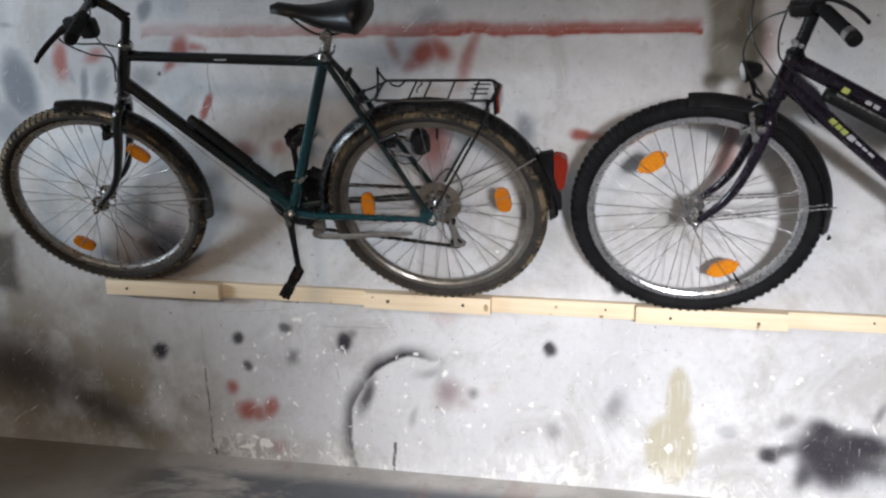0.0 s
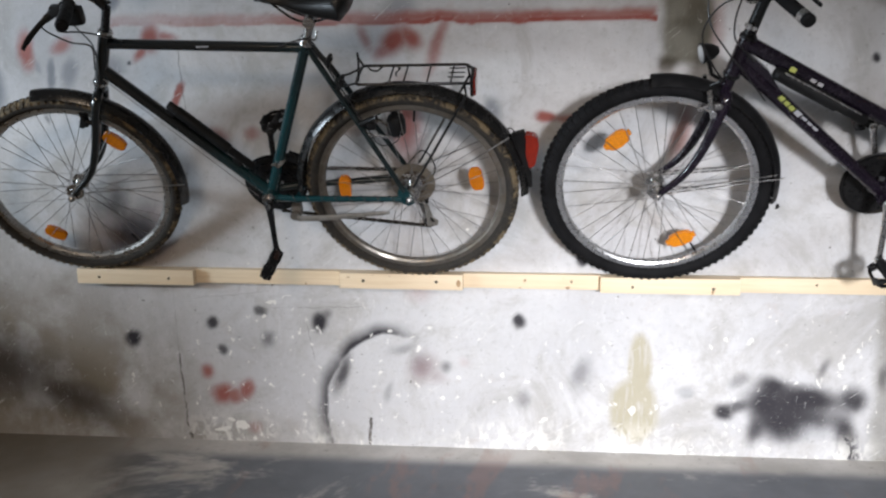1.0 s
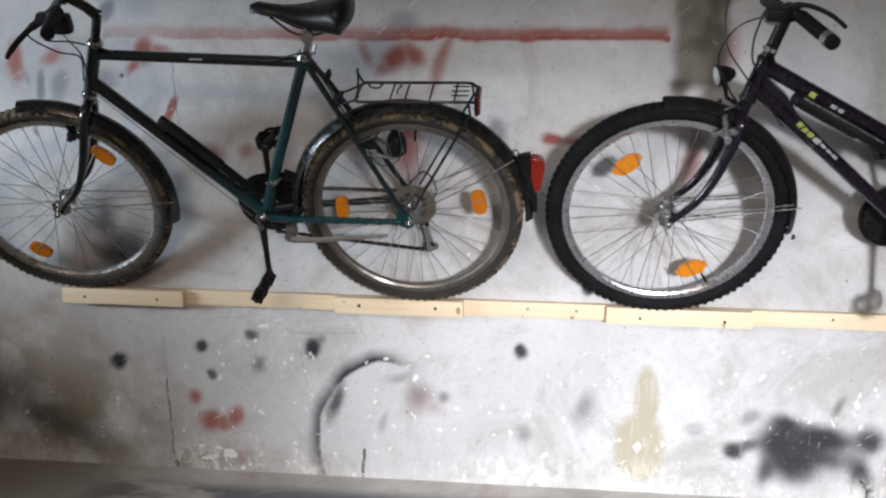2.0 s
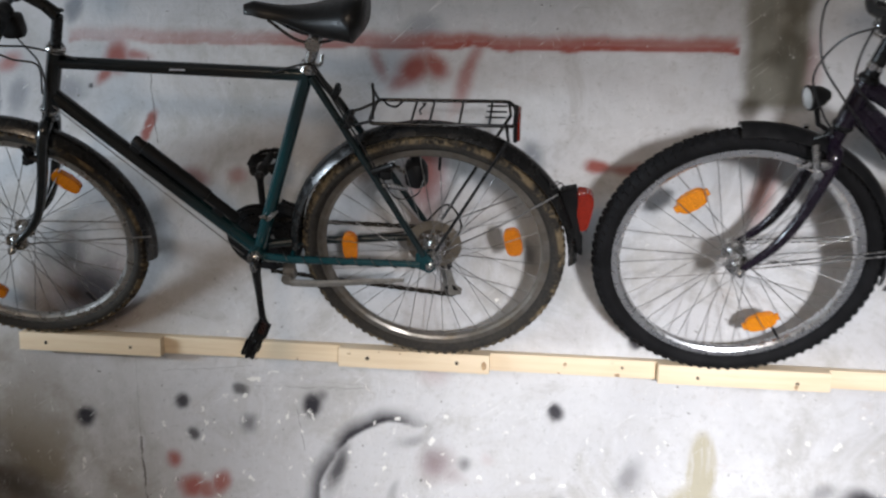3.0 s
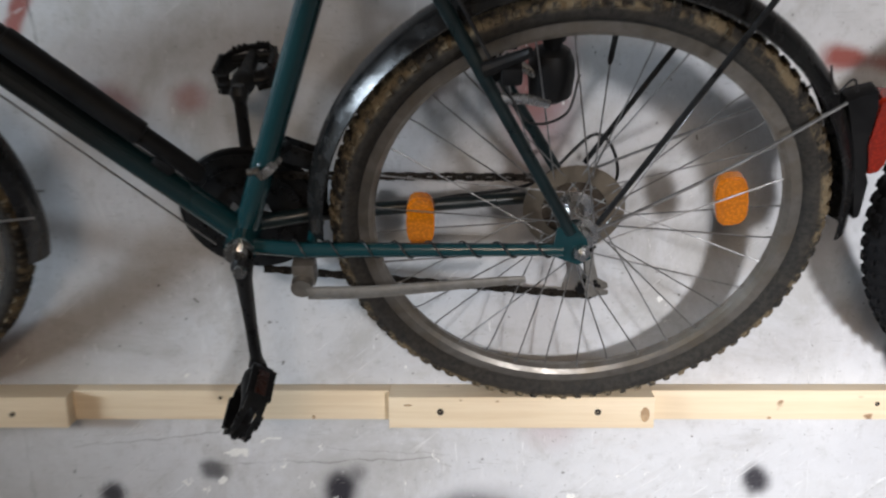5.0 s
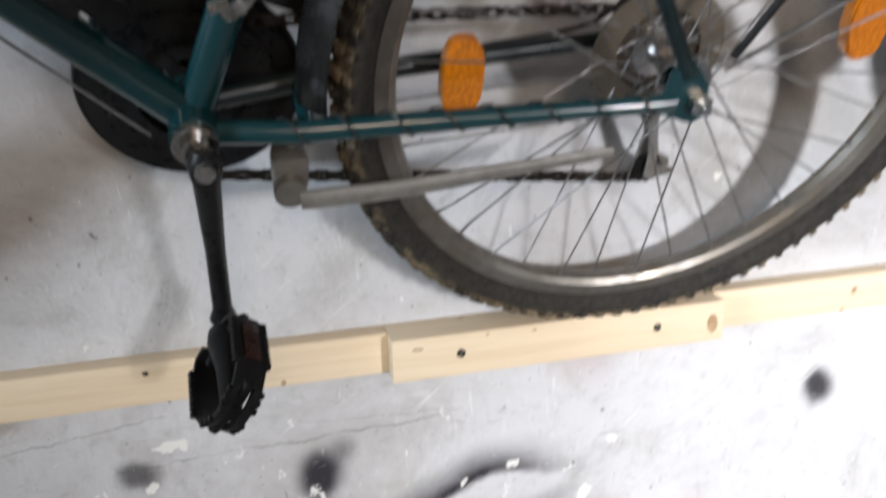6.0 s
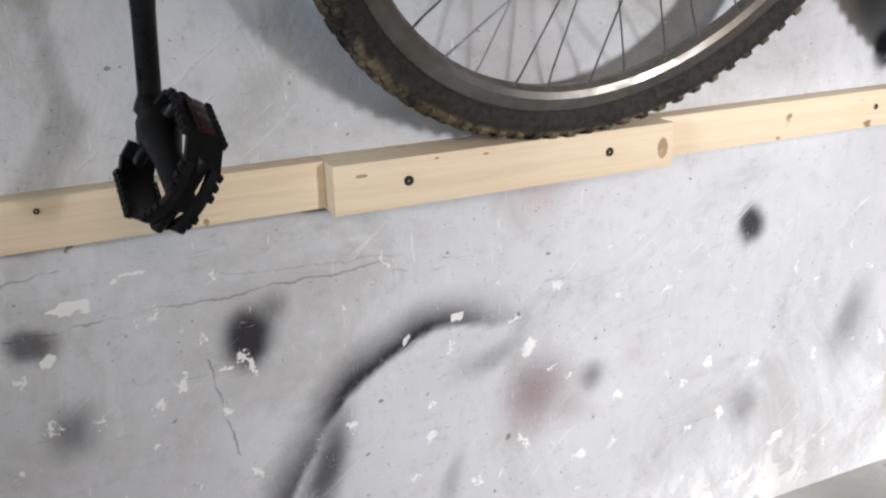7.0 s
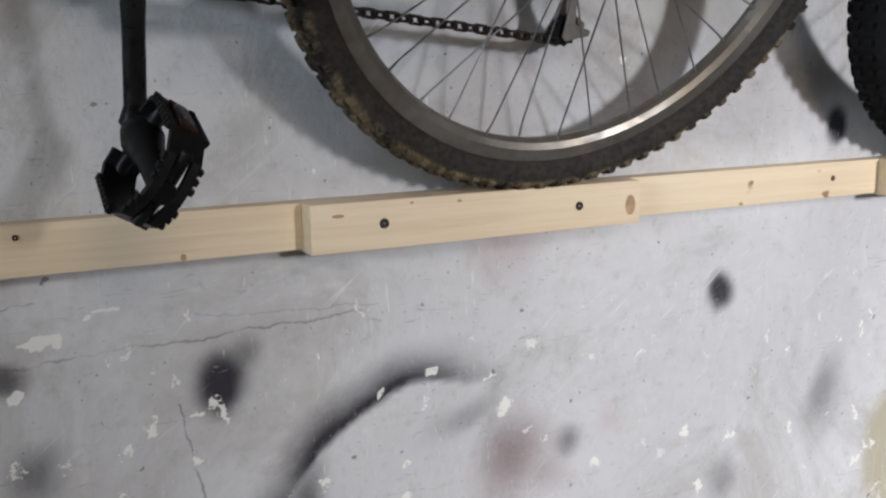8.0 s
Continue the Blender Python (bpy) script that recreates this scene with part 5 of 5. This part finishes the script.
    for k in (0.02, 0.26):
        bm = BM()
        slab(bm, (0.03, 0.02, 0.016), Matrix.Translation(a + d * k - up * 0.016) @ Matrix.Rotation(0.775, 4, "Y"), 0.004)
        part("pump_clip", bm, M_BLACK, pump)
    return b


teal_bicycle()


# ---------------------------------------------------------------- bicycle with the dark purple frame
def purple_bicycle():
    b = bicycle("dark purple step-through bicycle, clean black tyres, on wall rail", LEAN2)
    FRONT, REAR, BB = (0.790, 0.323), (1.86, 0.312), (1.428, 0.294)
    HEAD_B, HEAD_T = P(0.968, 0.672), P(0.997, 0.770)
    ax = (HEAD_T - HEAD_B).normalized()
    SEATB, SEATT = P(*BB), P(1.575, 0.76)
    bm = BM()
    tube(bm, [HEAD_B, HEAD_T], 0.0205, 16)
    tube(bm, [P(0.99, 0.762), P(1.50, 0.470)], 0.0205, 16)
    tube(bm, [P(0.978, 0.705), P(1.09, 0.605), P(*BB)], [0.021, 0.020, 0.018], 16)
    outline(bm, [(0.985, 0.72), (1.0, 0.735), (1.06, 0.682), (1.098, 0.625), (1.10, 0.588), (1.075, 0.60), (1.03, 0.645)], -0.012, 0.012)
    tube(bm, [SEATB, SEATT], 0.0155, 16)
    disc(bm, P(*BB), (0, 1, 0), 0.0215, 0.072, 18)
    for s in (-1, 1):
        tube(bm, [P(BB[0] + 0.015, BB[1], s * 0.026), P(1.50, 0.295, s * 0.042), P(1.845, 0.311, s * 0.06)], [0.0105, 0.0105, 0.008], 12)
        tube(bm, [P(1.565, 0.735, s * 0.014), P(1.61, 0.67, s * 0.03), P(1.85, 0.33, s * 0.06)], [0.008, 0.008, 0.007], 12)
    fr = part("frame", bm, M_PURPLE, b, "glossy dark purple step-through frame", smooth=40)
    # stickers: a lime patch, and bars in place of lettering
    d = (P(*BB) - P(1.09, 0.605)).normalized()
    rot = Matrix.Rotation(math.atan2(-d.z, d.x), 4, "Y")
    for k, (along, long, tall, mat) in enumerate(((0.012, 0.017, 0.026, M_LIME), (0.033, 0.014, 0.024, M_LIME), (0.053, 0.017, 0.024, M_LIME), (0.078, 0.020, 0.026, M_PALE), (0.104, 0.018, 0.020, M_PALE), (0.127, 0.016, 0.020, M_PALE), (0.149, 0.018, 0.020, M_PALE))):
        bm = BM()
        slab(bm, (long, 0.0012, tall), Matrix.Translation(P(1.09, 0.605, 0.0195 - 0.0025 * (along > 0.1)) + d * along + Vector((0, 0, 0.004))) @ rot @ Matrix.Rotation(0.25, 4, "X"))
        part("sticker", bm, mat, fr)
    d = (P(1.50, 0.47) - P(0.99, 0.762)).normalized()
    rot = Matrix.Rotation(math.atan2(-d.z, d.x), 4, "Y")
    for along, long, tall, mat in ((0.150, 0.018, 0.014, M_LIME), (0.215, 0.016, 0.010, M_PALE), (0.238, 0.016, 0.010, M_PALE)):
        bm = BM()
        slab(bm, (long, 0.0012, tall), Matrix.Translation(P(0.99, 0.762, 0.0207) + d * along) @ rot)
        part("sticker", bm, mat, fr)
    for hb, s in ((HEAD_B, -1), (HEAD_T, 1)):
        bm = BM()
        tube(bm, [hb, hb + ax * s * 0.007, hb + ax * s * 0.014], [0.0235, 0.0235, 0.018], 18)
        part("headset_cup", bm, M_STEEL_BLACK, fr)

    make_wheel(b, FRONT, 0.2885, 0.3345, 0.055, M_ALU, M_RUBBER, False, [(128, 0.19, 0.072, 0.046), (295, 0.205, 0.074, 0.044)], M_ORANGE_B, 6)
    make_wheel(b, REAR, 0.2885, 0.3315, 0.055, M_ALU, M_RUBBER, False, [(100, 0.2, 0.072, 0.044), (280, 0.2, 0.072, 0.044)], M_ORANGE_B, 2, None, True)
    g = make_guard(b, FRONT, 0.350, -8, 96, 0.066, M_GUARD_CLEAN, "black plastic front mudguard with a chipped lower end")
    o = P(*FRONT)
    bm = BM()
    tube(bm, [P(1.135, 0.275, 0.03) - o, P(1.139, 0.262, 0.02) - o, P(1.136, 0.25, 0.012) - o], [0.004, 0.006, 0.001], 6)
    part("chipped_corner", bm, M_GUARD_CLEAN, g)
    for s in (-1, 1):
        stay(g, P(0.80, 0.325, s * 0.055) - o, P(1.142, 0.365, s * 0.034) - o, 0.0022, M_CHROME)
        stay(g, P(0.80, 0.335, s * 0.055) - o, P(1.12, 0.375, s * 0.034) - o, 0.0022, M_CHROME)
    make_guard(b, REAR, 0.350, 0, 175, 0.066, M_GUARD_CLEAN, "black plastic rear mudguard")

    # fork
    bm = BM()
    cr = HEAD_B - ax * 0.055
    tube(bm, [HEAD_B, cr], 0.0175, 14)
    for s in (-1, 1):
        tube(bm, bend([cr + Vector((0, -s * 0.02, 0.008)), cr + Vector((-0.004, -s * 0.045, -0.02)), P(0.908, 0.475, s * 0.050), P(0.862, 0.39, s * 0.052), P(0.800, 0.328, s * 0.054)], 5),
             [0.016] * 6 + [0.0155, 0.015, 0.0145, 0.014, 0.0135, 0.013, 0.0128, 0.0125, 0.012] + [0.0115, 0.011, 0.0105, 0.010, 0.0095, 0.009], 12)
    part("fork", bm, M_PURPLE, b, "dark purple fork", smooth=40)
    bm = BM()
    for s in (-1, 1):
        tube(bm, [P(0.925, 0.565, s * 0.05), P(0.915, 0.60, s * 0.058), P(0.905, 0.645, s * 0.05)], [0.010, 0.008, 0.007], 10, 0.7)
        slab(bm, (0.05, 0.012, 0.014), Matrix.Translation(P(0.905, 0.59, s * 0.03)) @ Matrix.Rotation(-0.5, 4, "Y"), 0.004)
        disc(bm, P(0.92, 0.58, s * 0.058), (0, 1, 0), 0.009, 0.012, 10)
        slab(bm, (0.03, 0.016, 0.02), Matrix.Translation(P(0.93, 0.60, s * 0.052)), 0.004)
    part("front_brake", bm, M_CHROME, b, "silver front rim brake")

    # stem, handlebar
    bm = BM()
    tube(bm, [HEAD_T, P(1.020, 0.85), P(1.028, 0.885)], [0.0165, 0.0155, 0.018], 14)
    tube(bm, [P(1.026, 0.880), P(1.005, 0.91), P(0.98, 0.925)], [0.017, 0.016, 0.017], 12)
    part("stem", bm, M_STEEL_BLACK, b, "black stem")
    bm = BM()
    tube(bm, bend([P(1.055, 0.935, 0.295), P(1.015, 0.945, 0.16), P(0.978, 0.926, 0.03), P(0.978, 0.926, -0.03), P(1.015, 0.945, -0.16), P(1.055, 0.935, -0.295)], 5), 0.0115, 12)
    bar = part("handlebar", bm, M_STEEL_BLACK, b, "black handlebar")
    for s in (-1, 1):
        bm = BM()
        tube(bm, [P(1.018, 0.9445, s * 0.17), P(1.021, 0.944, s * 0.175), P(1.054, 0.935, s * 0.288), P(1.055, 0.935, s * 0.292)], [0.014, 0.0155, 0.0155, 0.013], 14)
        part("grip", bm, M_RUBBER, bar, "black rubber grip")
        bm = BM()
        tube(bm, [P(1.0575, 0.934, s * 0.300), P(1.060, 0.9335, s * 0.312), P(1.0605, 0.933, s * 0.316)], [0.0165, 0.0165, 0.012], 16)
        part("bar_end", bm, M_RUBBER, bar, "black bar end plug")
        bm = BM()
        tube(bm, [P(1.052, 0.9355, s * 0.282), P(1.0575, 0.934, s * 0.300)], [0.0172, 0.0168], 16)
        part("grip_ring", bm, M_CHROME, bar, "silver grip end ring")
        bm = BM()
        disc(bm, P(1.005, 0.942, s * 0.135), (-0.25, 1, 0), 0.019, 0.03, 14)
        slab(bm, (0.045, 0.036, 0.03), Matrix.Translation(P(0.975, 0.935, s * 0.13)), 0.007)
        tube(bm, bend([P(0.985, 0.945, s * 0.13), P(1.025, 0.968, s * 0.165), P(1.065, 0.968, s * 0.225), P(1.088, 0.958, s * 0.28)], 4), [0.009] * 4 + [0.0065] * 9, 10, 0.7)
        part("brake_lever", bm, M_BLACK, bar, "black brake lever")
    cable(b, [P(0.96, 0.93, 0.12), P(0.90, 0.89, 0.09), P(0.872, 0.80, 0.05), P(0.91, 0.71, 0.04), P(0.935, 0.67, 0.035), P(0.91, 0.645, 0.02)])
    cable(b, [P(0.955, 0.93, 0.10), P(0.945, 0.86, 0.08), P(0.955, 0.79, 0.05), P(0.99, 0.745, 0.03), P(1.02, 0.715, 0.024)])
    cable(b, [P(0.955, 0.93, -0.11), P(0.90, 0.91, -0.06), P(0.895, 0.82, 0.0), P(0.94, 0.75, 0.026), P(0.99, 0.69, 0.026), P(1.06, 0.60, 0.022)])

    bm = BM()
    lathe(bm, [(0.0005, -0.020), (0.010, -0.0185), (0.018, -0.012), (0.0225, -0.002), (0.0225, 0.0), (0.0205, 0.0), (0.016, -0.010), (0.0005, -0.017)], steps=22)
    bell = part("bell", bm, M_CHROME, b, "small silver handlebar bell", Matrix.Translation(P(0.985, 0.905, 0.055)))
    bm = BM()
    disc(bm, (0, 0.004, 0), (0, 1, 0), 0.0215, 0.008, 18)
    slab(bm, (0.014, 0.012, 0.02), Matrix.Translation((0.004, 0.010, 0.010)), 0.003)
    part("bell_base", bm, M_BLACK, bell)
    bm = BM()
    disc(bm, P(0.990, 0.812, 0.022), (0, 1, 0), 0.008, 0.018, 12)
    disc(bm, P(1.004, 0.808, 0.022), (0, 1, 0), 0.006, 0.024, 10)
    part("stem_bolt", bm, M_CHROME, b)

    # headlight
    bm = BM()
    lathe(bm, [(0.0005, 0.048), (0.012, 0.046), (0.024, 0.028), (0.031, 0.0), (0.033, -0.004), (0.031, -0.010), (0.0005, -0.006)], steps=24)
    hl = part("headlight", bm, M_BLACK, b, "small black headlight with a clear lens", Matrix.Translation(P(0.886, 0.737, 0.015)) @ Matrix.Rotation(radians(-78), 4, "Z") @ Matrix.Rotation(radians(6), 4, "X") @ Matrix.Scale(0.85, 4))
    bm = BM()
    lathe(bm, [(0.0005, -0.0165), (0.015, -0.015), (0.027, -0.010), (0.0285, -0.0075), (0.0005, -0.0075)], steps=24)
    part("lamp_lens", bm, M_GLASS, hl, "clear ribbed lamp lens")
    bm = BM()
    tube(bm, [P(0.902, 0.712, 0.015), P(0.912, 0.675, 0.012), P(0.945, 0.655, 0.01)], [0.006, 0.0055, 0.006], 8)
    part("lamp_bracket", bm, M_BLACK, b)

    # pump under the top tube
    d = (P(1.50, 0.47) - P(0.99, 0.762)).normalized()
    a = P(1.075, 0.682, 0.018)
    bm = BM()
    tube(bm, [a, a + d * 0.008, a + d * 0.20, a + d * 0.201, a + d * 0.29, a + d * 0.298], [0.013, 0.0195, 0.0195, 0.0145, 0.0145, 0.010], 14)
    pump = part("air_pump", bm, M_BLACK, b, "black air pump with a silver rod under the top tube")
    bm = BM()
    tube(bm, [a + d * 0.02 + Vector((0.005, -0.014, 0.012)), a + d * 0.27 + Vector((0.005, -0.012, 0.012))], 0.003, 8)
    part("pump_rod", bm, M_CHROME, pump)

    # drive, saddle
    bm = BM()
    lathe(bm, [(0.03, 0.047), (0.093, 0.047), (0.093, 0.050), (0.03, 0.050)], steps=44)
    part("chainring", bm, M_STEEL_BLACK, b, at=Matrix.Translation(P(*BB)), smooth=0)
    bm = BM()
    lathe(bm, [(0.045, 0.055), (0.100, 0.053), (0.104, 0.056), (0.100, 0.060), (0.045, 0.060)], steps=48)
    part("chain_guard", bm, M_BLACK, b, "round black chain guard", Matrix.Translation(P(*BB)))
    make_crank(b, BB, (1.43, 0.122), 0.060, 0.080, M_CHROME, 20, "silver crank arm")
    make_crank(b, BB, (1.394, 0.462), -0.068, -0.082, M_CHROME, 20, "silver crank arm")
    for z0, z1 in ((0.385, 0.352), (0.199, 0.272)):
        bm = BM()
        tube(bm, [P(1.412, z0, -0.047), P(1.86, z1, -0.045)], 0.0042, 6, 0.7)
        part("chain", bm, M_CHAIN, b)
    bm = BM()
    tube(bm, [SEATT, P(1.605, 0.85)], 0.0128, 14)
    part("seatpost", bm, M_CHROME, b)
    make_saddle(b, 1.46, 1.73, 0.95, (1.607, 0.855), M_SADDLE, "black padded saddle")
    return b


purple_bicycle()
